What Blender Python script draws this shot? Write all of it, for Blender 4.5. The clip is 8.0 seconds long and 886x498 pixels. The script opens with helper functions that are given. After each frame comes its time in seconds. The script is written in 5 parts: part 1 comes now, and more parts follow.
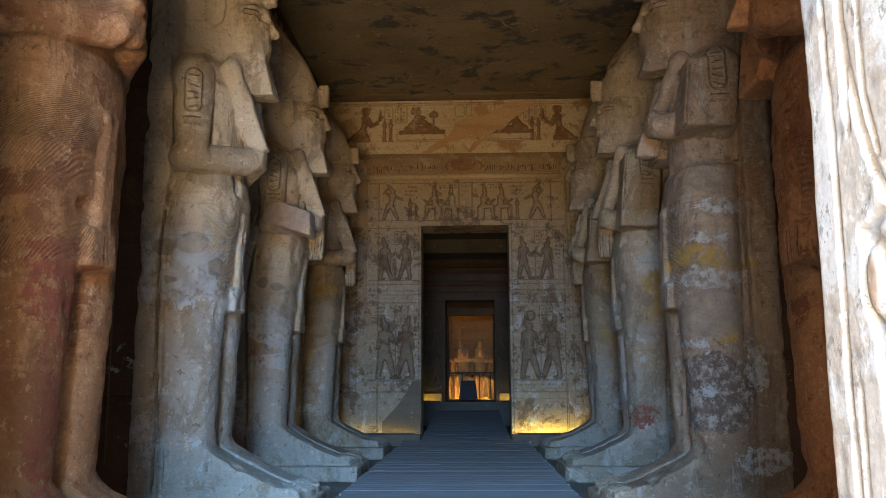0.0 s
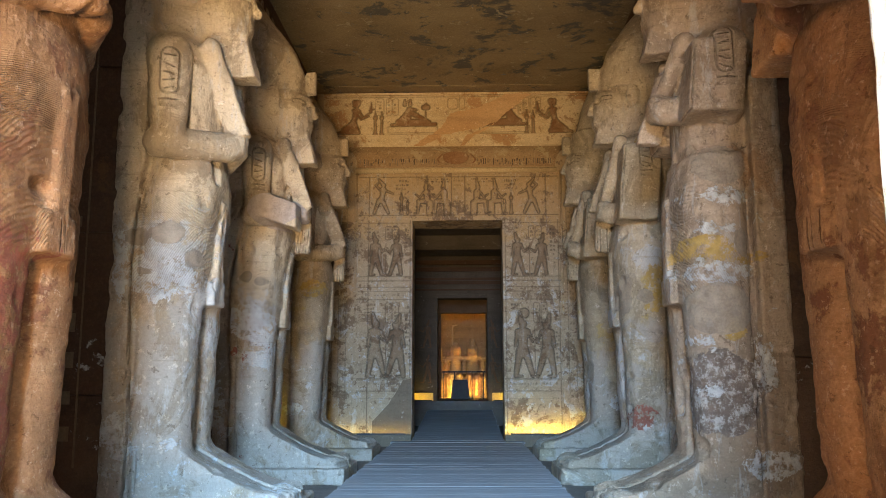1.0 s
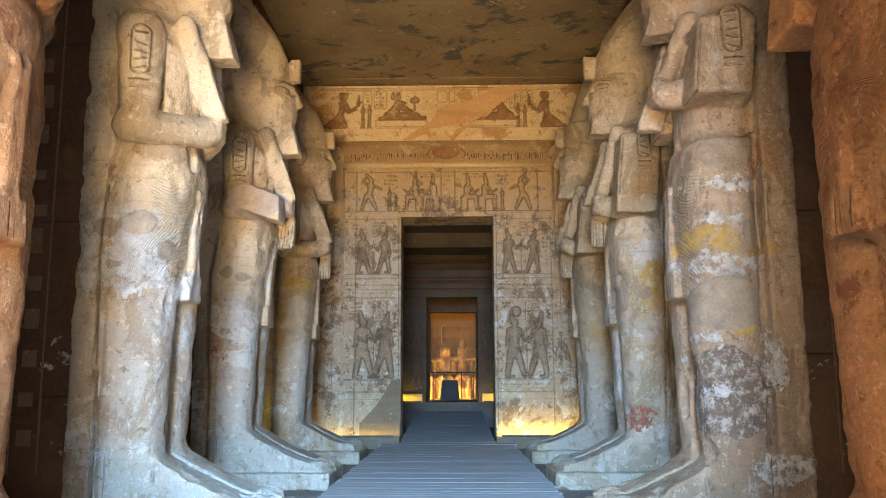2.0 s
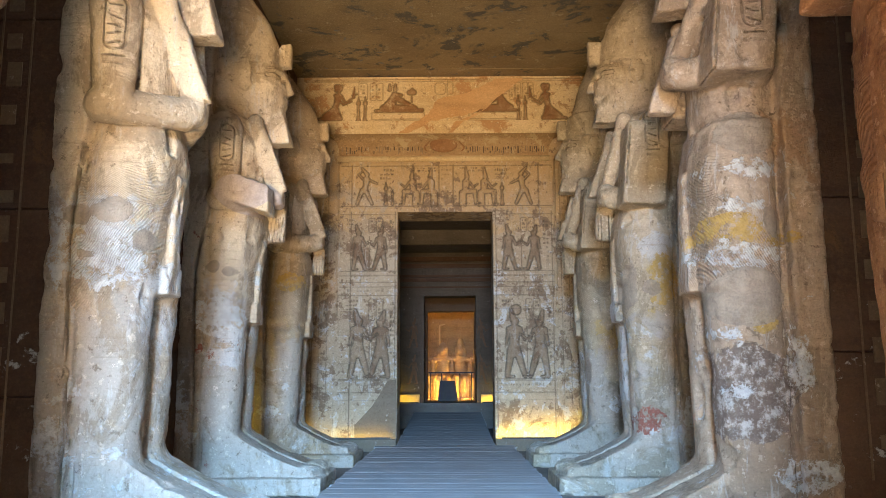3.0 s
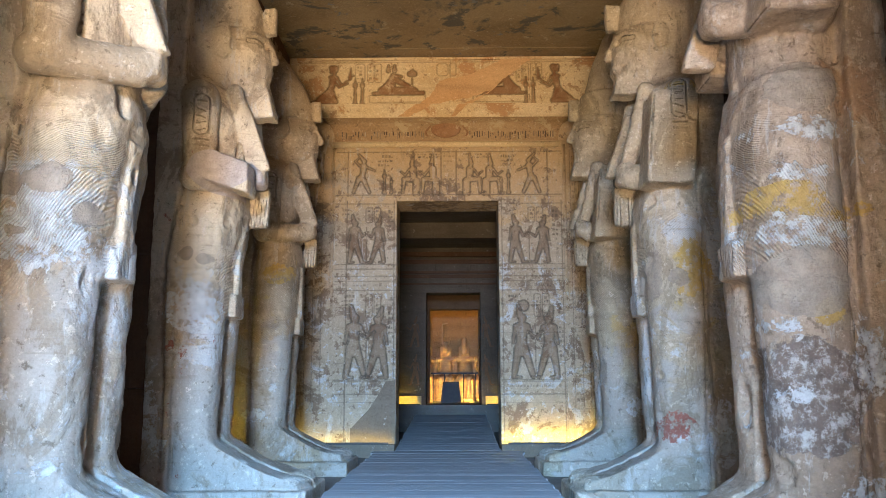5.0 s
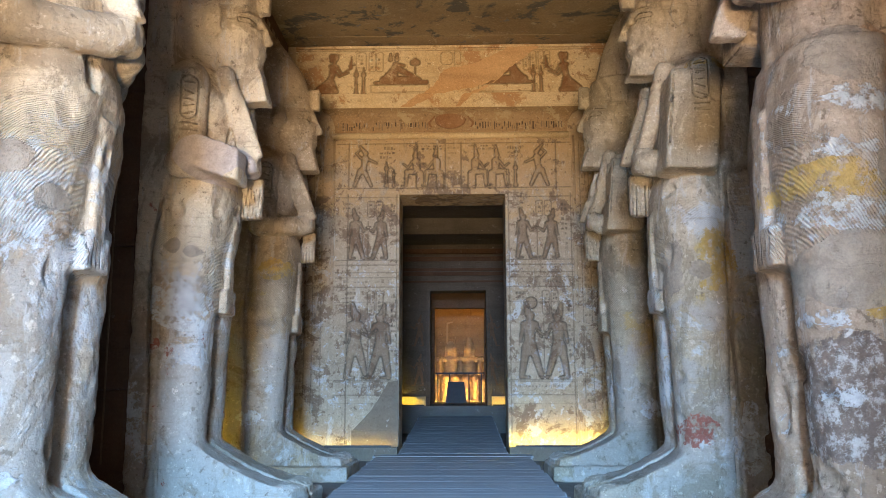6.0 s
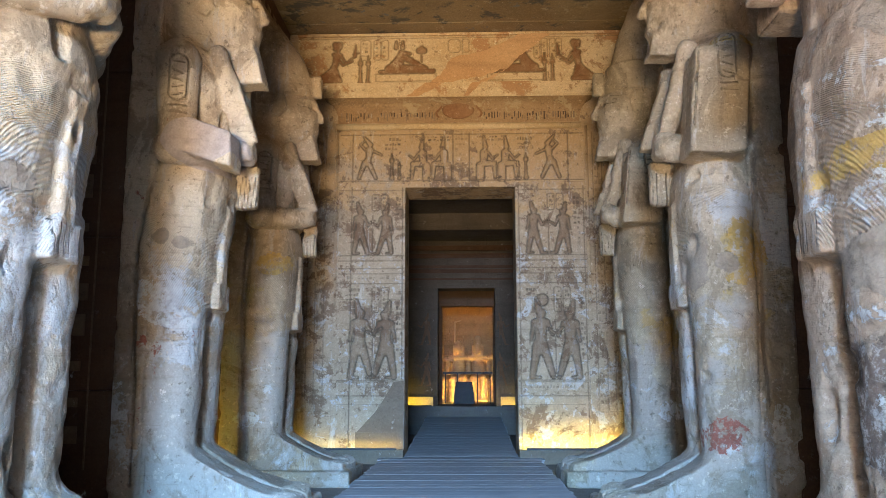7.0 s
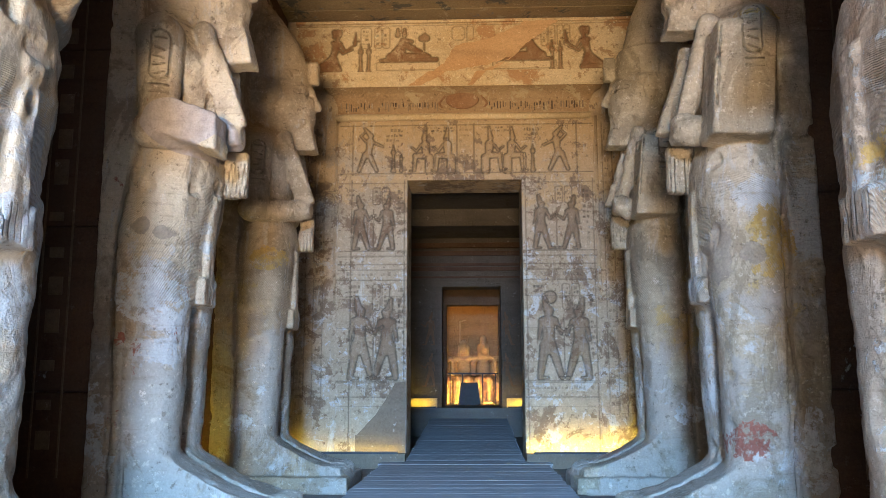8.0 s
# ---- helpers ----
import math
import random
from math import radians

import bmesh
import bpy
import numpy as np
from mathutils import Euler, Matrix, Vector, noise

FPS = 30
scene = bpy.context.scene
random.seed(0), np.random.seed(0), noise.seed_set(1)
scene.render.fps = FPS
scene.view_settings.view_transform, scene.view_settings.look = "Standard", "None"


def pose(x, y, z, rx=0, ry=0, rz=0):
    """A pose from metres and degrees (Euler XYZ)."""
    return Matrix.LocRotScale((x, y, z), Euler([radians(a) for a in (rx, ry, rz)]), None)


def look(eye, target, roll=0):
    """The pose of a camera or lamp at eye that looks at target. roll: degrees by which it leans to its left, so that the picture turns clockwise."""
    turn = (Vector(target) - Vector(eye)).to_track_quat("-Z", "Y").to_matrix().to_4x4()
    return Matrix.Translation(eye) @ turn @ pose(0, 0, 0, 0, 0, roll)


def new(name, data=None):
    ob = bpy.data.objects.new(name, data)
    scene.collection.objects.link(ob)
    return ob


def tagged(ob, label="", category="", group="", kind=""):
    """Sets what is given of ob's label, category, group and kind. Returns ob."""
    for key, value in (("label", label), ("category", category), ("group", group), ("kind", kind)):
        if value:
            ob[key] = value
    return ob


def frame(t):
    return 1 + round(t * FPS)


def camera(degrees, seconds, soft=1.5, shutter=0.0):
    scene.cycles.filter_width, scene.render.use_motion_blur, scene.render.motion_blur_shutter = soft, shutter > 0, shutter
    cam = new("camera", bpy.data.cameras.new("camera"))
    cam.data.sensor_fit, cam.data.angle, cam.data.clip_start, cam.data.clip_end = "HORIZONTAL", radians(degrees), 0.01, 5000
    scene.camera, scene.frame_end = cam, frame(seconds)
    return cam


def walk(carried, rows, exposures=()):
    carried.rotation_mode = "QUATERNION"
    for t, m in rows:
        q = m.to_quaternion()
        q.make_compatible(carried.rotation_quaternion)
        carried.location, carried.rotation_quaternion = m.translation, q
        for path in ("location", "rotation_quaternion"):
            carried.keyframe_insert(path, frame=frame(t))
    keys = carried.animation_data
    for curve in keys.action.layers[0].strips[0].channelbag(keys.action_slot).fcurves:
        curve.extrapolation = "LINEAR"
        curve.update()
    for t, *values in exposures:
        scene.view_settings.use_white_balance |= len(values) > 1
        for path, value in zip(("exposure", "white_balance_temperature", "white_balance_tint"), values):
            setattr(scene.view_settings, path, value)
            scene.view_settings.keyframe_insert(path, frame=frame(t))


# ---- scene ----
import functools
cam = camera(55.0, 8.0, soft=0.6)
PATH = [
    (0, (0.026, 1.079, 1.527), (-0.043, 3.053, 1.839), -0.2),
    (0.5, (0.038, 1.359, 1.512), (-0.026, 3.333, 1.823), -0.2),
    (1, (0.028, 1.684, 1.524), (-0.024, 3.659, 1.834), -0.1),
    (1.5, (0.009, 1.984, 1.516), (-0.026, 3.959, 1.827), -0.2),
    (3, (-0.011, 3.004, 1.5), (-0.032, 4.979, 1.814), -0.2),
    (3.5, (0.017, 3.344, 1.498), (-0.009, 5.319, 1.812), -0.1),
    (4, (0.034, 3.722, 1.496), (0.003, 5.697, 1.812), -0.1),
    (4.5, (0.026, 4.079, 1.5), (-0.003, 6.054, 1.816), -0.1),
    (6, (0.011, 5.25, 1.519), (-0.031, 7.225, 1.835), -0.2),
    (6.5, (0.026, 5.609, 1.52), (-0.026, 7.583, 1.837), -0.1),
    (7, (0.008, 6.007, 1.534), (-0.053, 7.981, 1.849), -0.1),
    (7.5, (-0.011, 6.382, 1.548), (-0.078, 8.356, 1.863), -0.0),
    (8, (0.025, 6.775, 1.536), (-0.049, 8.749, 1.853), -0.1),
]
walk(cam, [(t, look(eye, target, roll)) for t, eye, target, roll in PATH],
     [(0, 1.6, 6250, 10), (0.5, 2.2, 6500, 10), (1.0, 2.7, 6900, 10), (1.5, 3.08, 7000, 10), (3.0, 3.3, 6650, 10), (3.5, 3.35, 6400, 10), (4.5, 3.33, 6000, 10), (6.0, 3.22, 6050, 10), (8.0, 3.34, 5950, 10)])

# ---- light and exposure ----
X0 = -0.2            # the temple's axis
Y_IN, Y_END = 4.44, 24.8
FLOOR = -0.14
CEIL = 9.64
world = bpy.data.worlds.new("world")
scene.world = world
world.use_nodes = True
sky = world.node_tree.nodes.new("ShaderNodeTexSky")
sky.sky_type, sky.sun_disc = "NISHITA", False
sky.sun_elevation, sky.sun_rotation = radians(27), radians(217)
back = world.node_tree.nodes["Background"]
back.inputs[1].default_value = 0.1
world.node_tree.links.new(sky.outputs[0], back.inputs[0])


def lamp(name, kind, energy, colour, m, size=1.0, size_y=None):
    data = bpy.data.lights.new(name, kind)
    data.energy, data.color = energy, colour
    if kind == "AREA":
        data.shape, data.size, data.size_y = "RECTANGLE", size, size_y or size
    elif kind != "SUN":
        data.shadow_soft_size = size
    ob = new(name, data)
    ob.matrix_world = m
    return ob


sun = lamp("sun", "SUN", 1.0, (1, 0.95, 0.88), look((0, -20, 12), (0.6 * 22, -20 + 0.8 * 22, 12 - 22 * math.tan(radians(27)))))
sun.data.angle = radians(0.5)
# daylight through the entrance: area lamps for the blue sky and the warm, low forecourt
lamp("entrance_skylight", "AREA", 3500, (0.27, 0.56, 1.0), look((X0 - 0.6, -10.0, 7.2), (X0 + 0.1, 10, 0.6)), 4.2, 4.6)
# added low lamp, unseen, standing in for light bounced off the sunlit forecourt
lamp("forecourt_bounce", "AREA", 1010, (1.0, 0.75, 0.44), look((X0 - 0.3, -7.0, -1.0), (X0, 15, 6.0)), 4.2, 1.9)
# floor lamps at the foot of the walls
YELLOW = (1.0, 0.74, 0.07)
lamp("wall_washer", "AREA", 5.5, YELLOW, look((X0 + 2.45, 24.62, 0.175), (X0 + 2.45, 24.80, 0.42)), 2.3, 0.05)
lamp("wall_washer", "AREA", 1.0, YELLOW, look((X0 - 2.45, 24.62, 0.175), (X0 - 2.45, 24.80, 0.42)), 2.3, 0.05)
lamp("wall_washer", "AREA", 3.0, YELLOW, look((X0 - 5.0, 19.3, -0.05), (X0 - 4.9, 20.25, 0.9)), 0.8, 0.1)
lamp("wall_washer", "AREA", 1.3, YELLOW, look((X0 - 2.1, 35.58, 0.83), (X0 - 2.1, 35.86, 0.97)), 1.7, 0.05)
lamp("wall_washer", "AREA", 1.3, YELLOW, look((X0 + 2.1, 35.58, 0.83), (X0 + 2.1, 35.86, 0.97)), 1.7, 0.05)
lamp("sanctuary_lamp", "AREA", 9.0, (1.0, 0.54, 0.08), look((X0 - 0.8, 40.25, 0.84), (X0 - 0.1, 42.4, 1.7)), 0.5, 0.1)
lamp("sanctuary_lamp", "AREA", 9.0, (1.0, 0.54, 0.08), look((X0 + 0.8, 40.25, 0.84), (X0 + 0.1, 42.4, 1.7)), 0.5, 0.1)

# ---- materials ----


def t_add(tree, z):
    """A height, unsettled by noise, so that layers of paint end raggedly."""
    wave = tree.noise(1.7, 7, 0.72)
    return tree.math("ADD", z, tree.math("MULTIPLY", tree.math("SUBTRACT", wave, 0.5), 1.5))


class Tree:
    """Short hand for node materials."""

    def __init__(self, name):
        self.mat = bpy.data.materials.new(name)
        self.mat.use_nodes = True
        self.nt = self.mat.node_tree
        self.bsdf = self.nt.nodes["Principled BSDF"]

    def put(self, socket, value):
        if isinstance(value, bpy.types.NodeSocket):
            self.nt.links.new(value, socket)
        elif hasattr(value, "__len__") and len(value) == 3 and socket.type == "RGBA":
            socket.default_value = (*value, 1)
        else:
            socket.default_value = value

    def node(self, kind, out=0, **inputs):
        n = self.nt.nodes.new(kind)
        for k, v in inputs.items():
            self.put(n.inputs[k.replace("_", " ")], v)
        return n.outputs[out]

    def math(self, op, a, b=0.0, c=0.0, clamp=False):
        n = self.nt.nodes.new("ShaderNodeMath")
        n.operation, n.use_clamp = op, clamp
        for s, v in zip(n.inputs, (a, b, c)):
            self.put(s, v)
        return n.outputs[0]

    def mix(self, fac, a, b, blend="MIX"):
        n = self.nt.nodes.new("ShaderNodeMix")
        n.data_type, n.blend_type = "RGBA", blend
        self.put(n.inputs[0], fac)
        self.put(n.inputs[6], a)
        self.put(n.inputs[7], b)
        return n.outputs[2]

    def ramp(self, value, lo, hi, to0=0.0, to1=1.0):
        n = self.nt.nodes.new("ShaderNodeMapRange")
        n.interpolation_type = "SMOOTHSTEP"
        for s, v in zip(n.inputs, (value, lo, hi, to0, to1)):
            self.put(s, v)
        return n.outputs[0]

    def place(self, scale=(1, 1, 1), offset=(0, 0, 0)):
        n = self.nt.nodes.new("ShaderNodeMapping")
        self.put(n.inputs[0], self.node("ShaderNodeNewGeometry"))
        n.inputs[1].default_value, n.inputs[3].default_value = offset, scale
        return n.outputs[0]

    def noise(self, scale, detail=5.0, rough=0.6, stretch=(1, 1, 1), offset=(0, 0, 0), warp=0.0):
        return self.node("ShaderNodeTexNoise", Vector=self.place(stretch, offset), Scale=scale, Detail=detail, Roughness=rough, Distortion=warp)

    def attr(self, name):
        n = self.nt.nodes.new("ShaderNodeAttribute")
        n.attribute_name = name
        return n.outputs[2]

    def height(self, z0, z1, soft=0.3):
        """1 between two heights."""
        sep = self.nt.nodes.new("ShaderNodeSeparateXYZ")
        self.put(sep.inputs[0], self.node("ShaderNodeNewGeometry"))
        z = t_add(self, sep.outputs[2])
        return self.math("MULTIPLY", self.ramp(z, z0 - soft, z0 + soft), self.ramp(z, z1 - soft, z1 + soft, 1.0, 0.0))

    def bump(self, height, distance, strength=1.0, normal=None):
        n = self.nt.nodes.new("ShaderNodeBump")
        self.put(n.inputs["Height"], height)
        n.inputs["Distance"].default_value, n.inputs["Strength"].default_value = distance, strength
        if normal is not None:
            self.put(n.inputs["Normal"], normal)
        return n.outputs[0]


# repairs and paint left in places, told by attributes of each statue
PATCHES = (("rubble", (0.17, 0.12, 0.09), 0.42), ("ochre", (0.47, 0.29, 0.075), 0.38), ("rust", (0.30, 0.09, 0.055), 0.9), ("lime", (0.60, 0.58, 0.545), 0.46), ("mortar", (0.335, 0.26, 0.19), 0.20), ("plaster", (0.43, 0.345, 0.30), 0.03))


def stone(name, tone, other, patches=(), rough=0.85, relief=0.045, statue=False, seed=0.0, flakes=0.75, grime=0.7, carved=0.0, streaks=None, panel=None):
    """Sandstone: two tones, bedding streaks, dark pits, then patches of paint or plaster
    (colour, noise scale, threshold, low, high) that flake off along noise."""
    t = Tree(name)
    off = (seed * 3.1, seed * 1.7, seed * 2.3)
    broad = t.noise(0.55, 6, 0.62, offset=off)
    col = t.mix(t.ramp(broad, 0.35, 0.65), tone, other)
    bed = t.noise(1.6, 4, 0.6, stretch=(0.35, 0.35, 3.2), offset=off)
    col = t.mix(t.math("MULTIPLY", t.ramp(bed, 0.45, 0.75), 0.45), col, [c * 0.62 for c in tone])
    grain = t.noise(22, 6, 0.7)
    col = t.mix(t.math("MULTIPLY", t.ramp(grain, 0.42, 0.7), 0.42), col, [min(1, c * 1.35) for c in other])
    fine = t.noise(7.0, 7, 0.75, offset=off)
    total = t.math("ADD", t.math("MULTIPLY", fine, 0.8), t.math("MULTIPLY", grain, 0.45))
    for i, (c, scale, thr, z0, z1) in enumerate(patches):
        shape = t.noise(scale, 9, 0.68, offset=(off[0] + 7.7 * i + 3, off[1] - 4.1 * i, off[2] + 2.9 * i), warp=0.35)
        m = t.math("MULTIPLY", t.ramp(shape, thr, thr + 0.05), t.height(z0, z1, 0.07))
        m = t.math("MULTIPLY", m, t.ramp(fine, 0.30, 0.42, 0.25, 1.0))
        col = t.mix(t.math("MULTIPLY", m, 0.88), col, c)
        total = t.math("ADD", total, t.math("MULTIPLY", m, 0.20))
    fleck = t.ramp(t.noise(5.5, 10, 0.78, offset=(off[1] + 17, off[2], off[0])), 0.61, 0.645)
    col = t.mix(t.math("MULTIPLY", fleck, flakes), col, [min(0.8, c * 1.25 + 0.16) for c in other])
    total = t.math("ADD", total, t.math("MULTIPLY", fleck, 0.15))
    dull = t.ramp(t.noise(11.0, 8, 0.8, offset=(off[2], off[0] + 5, off[1])), 0.54, 0.66)
    col = t.mix(t.math("MULTIPLY", dull, 0.36), col, [c * 0.5 for c in tone])
    pits = t.noise(3.3, 8, 0.8, offset=(off[0] + 31, off[1], off[2]))
    pit = t.ramp(pits, 0.655, 0.70)
    col = t.mix(t.math("MULTIPLY", pit, grime), col, [c * 0.25 for c in tone])
    total = t.math("SUBTRACT", total, t.math("MULTIPLY", pit, 0.3))
    if statue:
        brown = t.noise(1.15, 9, 0.72, stretch=(1, 1, 0.6), offset=(off[0] + 41, off[1], off[2] + 6), warp=0.6)
        col = t.mix(t.math("MULTIPLY", t.ramp(brown, 0.50, 0.56), 0.66), col, [c * 0.66 for c in tone])
        total = t.math("SUBTRACT", total, t.math("MULTIPLY", t.ramp(brown, 0.52, 0.55), 0.10))
        strata = t.noise(3.0, 8, 0.72, stretch=(0.5, 0.5, 6.0), offset=off)
        col = t.mix(t.math("MULTIPLY", t.ramp(strata, 0.56, 0.66), 0.28), col, [c * 0.55 for c in tone])
        total = t.math("SUBTRACT", total, t.math("MULTIPLY", t.ramp(strata, 0.56, 0.66), 0.07))
    if streaks:
        run = t.noise(2.6, 8, 0.75, stretch=(1.6, 1.6, 0.28), offset=(off[2] + 9, off[0], off[1]))
        col = t.mix(t.math("MULTIPLY", t.ramp(run, 0.56, 0.64), 0.5), col, streaks)
        stain = t.noise(2.1, 8, 0.75, stretch=(1.5, 1.5, 0.35), offset=(off[1] + 23, off[2], off[0]))
        col = t.mix(t.math("MULTIPLY", t.ramp(stain, 0.55, 0.68), 0.55), col, [c * 0.42 for c in tone])
    if statue or panel:
        chalky = t.ramp(t.noise(12.0, 7, 0.7, offset=(off[0] + 13, off[2], off[1])), 0.585, 0.625)
        col = t.mix(t.math("MULTIPLY", chalky, 0.5), col, [min(0.75, c * 1.2 + 0.08) for c in other])
        nick = t.ramp(t.noise(10.0, 7, 0.72, offset=(off[1] + 29, off[0], off[2])), 0.60, 0.64)
        col = t.mix(t.math("MULTIPLY", nick, 0.6), col, [c * 0.4 for c in tone])
        total = t.math("SUBTRACT", total, t.math("MULTIPLY", nick, 0.18))
    if carved:
        cells = t.nt.nodes.new("ShaderNodeTexVoronoi")
        cells.distance, cells.feature = "CHEBYCHEV", "F1"
        t.put(cells.inputs["Vector"], t.place((1.0, 0.0, 0.75), (seed, 0, 0)))
        cells.inputs["Scale"].default_value = carved
        rim = t.math("ABSOLUTE", t.math("SUBTRACT", cells.outputs[0], 0.30))
        mark = t.math("MULTIPLY", t.ramp(rim, 0.03, 0.10, 1.0, 0.0), t.ramp(t.noise(1.1, 4, 0.6, offset=(off[1], 3, off[0])), 0.42, 0.56))
        mark = t.math("MULTIPLY", mark, t.ramp(fine, 0.42, 0.56))
        col = t.mix(t.math("MULTIPLY", mark, 0.24), col, [c * 0.5 for c in tone])
        total = t.math("SUBTRACT", total, t.math("MULTIPLY", mark, 0.45))
    plain = 1.0
    if statue:
        for name2, c, amp in PATCHES:
            edge = t.math("MULTIPLY", t.math("SUBTRACT", t.noise(3.0, 10, 0.72, offset=(off[0] + 2, off[1] + 11, off[2]), warp=0.5), 0.52), amp)
            m = t.ramp(t.math("ADD", t.attr(name2), edge), 0.0, 0.014)
            shade = t.ramp(t.noise(6.0, 8, 0.72, offset=off), 0.3, 0.7, 0.78, 1.12)
            tint = t.mix(1.0, c, t.node("ShaderNodeCombineColor", Red=shade, Green=shade, Blue=shade), "MULTIPLY")
            if name2 == "rubble":
                tint = t.mix(t.ramp(t.noise(8.5, 9, 0.8, offset=off), 0.47, 0.60), tint, (0.46, 0.41, 0.36))
            if name2 in ("lime", "rust", "ochre"):
                m = t.math("MULTIPLY", m, t.ramp(t.noise(9.0, 8, 0.75, offset=(off[2], off[1], off[0])), 0.42, 0.52))
            if name2 in ("mortar", "plaster", "rubble"):
                plain = t.math("MULTIPLY", plain, t.math("SUBTRACT", 1.0, m))
            col = t.mix(t.math("MULTIPLY", m, 0.9), col, tint)
            total = t.math("ADD", total, t.math("MULTIPLY", m, 0.22 if name2 in ("lime", "mortar") else -0.05))
    if panel:
        worn = t.ramp(t.noise(2.4, 8, 0.7, offset=off), 0.30, 0.50, 0.35, 1.0)
        col = t.mix(t.math("MULTIPLY", t.math("MULTIPLY", t.attr("figure"), worn), 0.85), col, panel)
        # groove shade painted in, as frontal light barely shows the relief
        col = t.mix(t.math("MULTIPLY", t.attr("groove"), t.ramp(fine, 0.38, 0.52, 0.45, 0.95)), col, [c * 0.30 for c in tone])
    normal = t.bump(total, relief, 0.9)
    if statue:
        pleat = t.math("SINE", t.math("MULTIPLY", t.attr("pleat"), 2 * math.pi / 0.045))
        worn = t.math("MULTIPLY", t.attr("kilt"), t.math("MULTIPLY", plain, t.ramp(t.noise(1.3, 5, 0.6, offset=off), 0.38, 0.55)))
        # shade of the pleat furrows goes into the colour besides the bump
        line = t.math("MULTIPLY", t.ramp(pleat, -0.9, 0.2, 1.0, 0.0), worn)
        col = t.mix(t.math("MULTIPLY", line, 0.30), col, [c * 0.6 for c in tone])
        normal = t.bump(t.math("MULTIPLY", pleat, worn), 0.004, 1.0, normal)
        # carved lines are shaded in colour as well as sunk by bump
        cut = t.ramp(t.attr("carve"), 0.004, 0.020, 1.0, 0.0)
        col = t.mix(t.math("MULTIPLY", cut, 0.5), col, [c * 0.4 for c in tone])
        normal = t.bump(t.math("SUBTRACT", 1.0, cut), 0.025, 1.0, normal)
    speck = t.ramp(t.noise(38, 5, 0.75, offset=off), 0.36, 0.64, 0.6, 1.2)
    col = t.mix(0.25, col, t.node("ShaderNodeCombineColor", Red=speck, Green=speck, Blue=speck), "MULTIPLY")
    t.put(t.bsdf.inputs["Base Color"], col)
    t.put(t.bsdf.inputs["Roughness"], t.ramp(fine, 0.3, 0.7, rough - 0.12, min(1.0, rough + 0.08)))
    t.bsdf.inputs["Specular IOR Level"].default_value = 0.25
    t.put(t.bsdf.inputs["Normal"], normal)
    return t.mat


WHITE, OCHRE, RED, GREY = (0.52, 0.49, 0.45), (0.46, 0.32, 0.13), (0.30, 0.075, 0.045), (0.36, 0.31, 0.27)
SAND, SAND2 = (0.40, 0.285, 0.18), (0.50, 0.385, 0.27)
lime = lambda thr, z0, z1, s=1.6: (WHITE, s, thr, z0, z1)
CHALK = (0.50, 0.455, 0.40)
PALE, DUSTY = (0.58, 0.45, 0.30), (0.40, 0.335, 0.27)
M_STATUE = {
    # L1 and R1: warm light tinted into the base; L1's leg has red paint
    "L1": stone("sandstone_warm_lit_brown", (0.36, 0.165, 0.07), (0.45, 0.245, 0.12), [((0.25, 0.10, 0.05), 1.6, 0.54, 0.0, 5.0)], statue=True, seed=1),
    "L2": stone("sandstone_pale_plastered", SAND, SAND2, [(PALE, 0.6, 0.38, 3.0, 9.0), (DUSTY, 0.75, 0.42, -0.4, 2.3), (WHITE, 0.8, 0.46, 1.9, 3.5), ((0.36, 0.26, 0.18), 0.9, 0.58, 1.5, 4.2), lime(0.56, 0.0, 1.6, 3.0)], statue=True, streaks=CHALK, seed=2),
    "L3": stone("sandstone_pale_kilt", SAND, SAND2, [(PALE, 0.6, 0.38, 2.9, 9.0), (DUSTY, 0.75, 0.42, -0.4, 2.2), (WHITE, 0.8, 0.50, 1.9, 3.4), (RED, 4.5, 0.63, 0.2, 3.0), (RED, 2.6, 0.63, 3.5, 4.6)], statue=True, streaks=CHALK, seed=3),
    "L4": stone("sandstone_brown", (0.38, 0.265, 0.155), (0.48, 0.355, 0.23), [(DUSTY, 0.75, 0.42, -0.4, 2.4), (OCHRE, 1.1, 0.56, 2.6, 3.8), lime(0.58, 0.2, 3.0)], statue=True, streaks=CHALK, seed=4),
    "R1": stone("sandstone_warm_lit_red", (0.40, 0.155, 0.055), (0.50, 0.24, 0.10), [((0.23, 0.075, 0.03), 1.4, 0.55, 0.0, 6.0)], statue=True, seed=5),
    "R2": stone("sandstone_patched", (0.35, 0.24, 0.155), (0.43, 0.315, 0.22), [((0.32, 0.19, 0.11), 0.8, 0.50, 2.9, 4.3), (WHITE, 3.5, 0.60, 0.3, 4.3)], statue=True, streaks=CHALK, seed=6),
    "R3": stone("sandstone_ochre_kilt", (0.38, 0.285, 0.18), (0.48, 0.375, 0.26), [(DUSTY, 0.75, 0.42, -0.4, 2.6), (WHITE, 0.7, 0.52, 0.6, 4.0), (OCHRE, 2.4, 0.58, 1.9, 3.6)], statue=True, streaks=CHALK, seed=7),
    "R4": stone("sandstone_grey", (0.36, 0.28, 0.18), (0.46, 0.365, 0.25), [(DUSTY, 0.75, 0.44, -0.4, 2.2), (OCHRE, 1.2, 0.58, 2.0, 3.4), lime(0.56, 0.3, 2.2)], statue=True, streaks=CHALK, seed=8),
}
# shade behind the statues is put into a far darker sandstone colour
M_PILLAR = stone("shaded_pillar_sandstone", (0.085, 0.042, 0.022), (0.12, 0.064, 0.036), [lime(0.60, -0.1, 2.2, 2.6), ((0.16, 0.08, 0.035), 0.9, 0.58, 2.2, 6.0)], relief=0.03, seed=11, flakes=0.3)
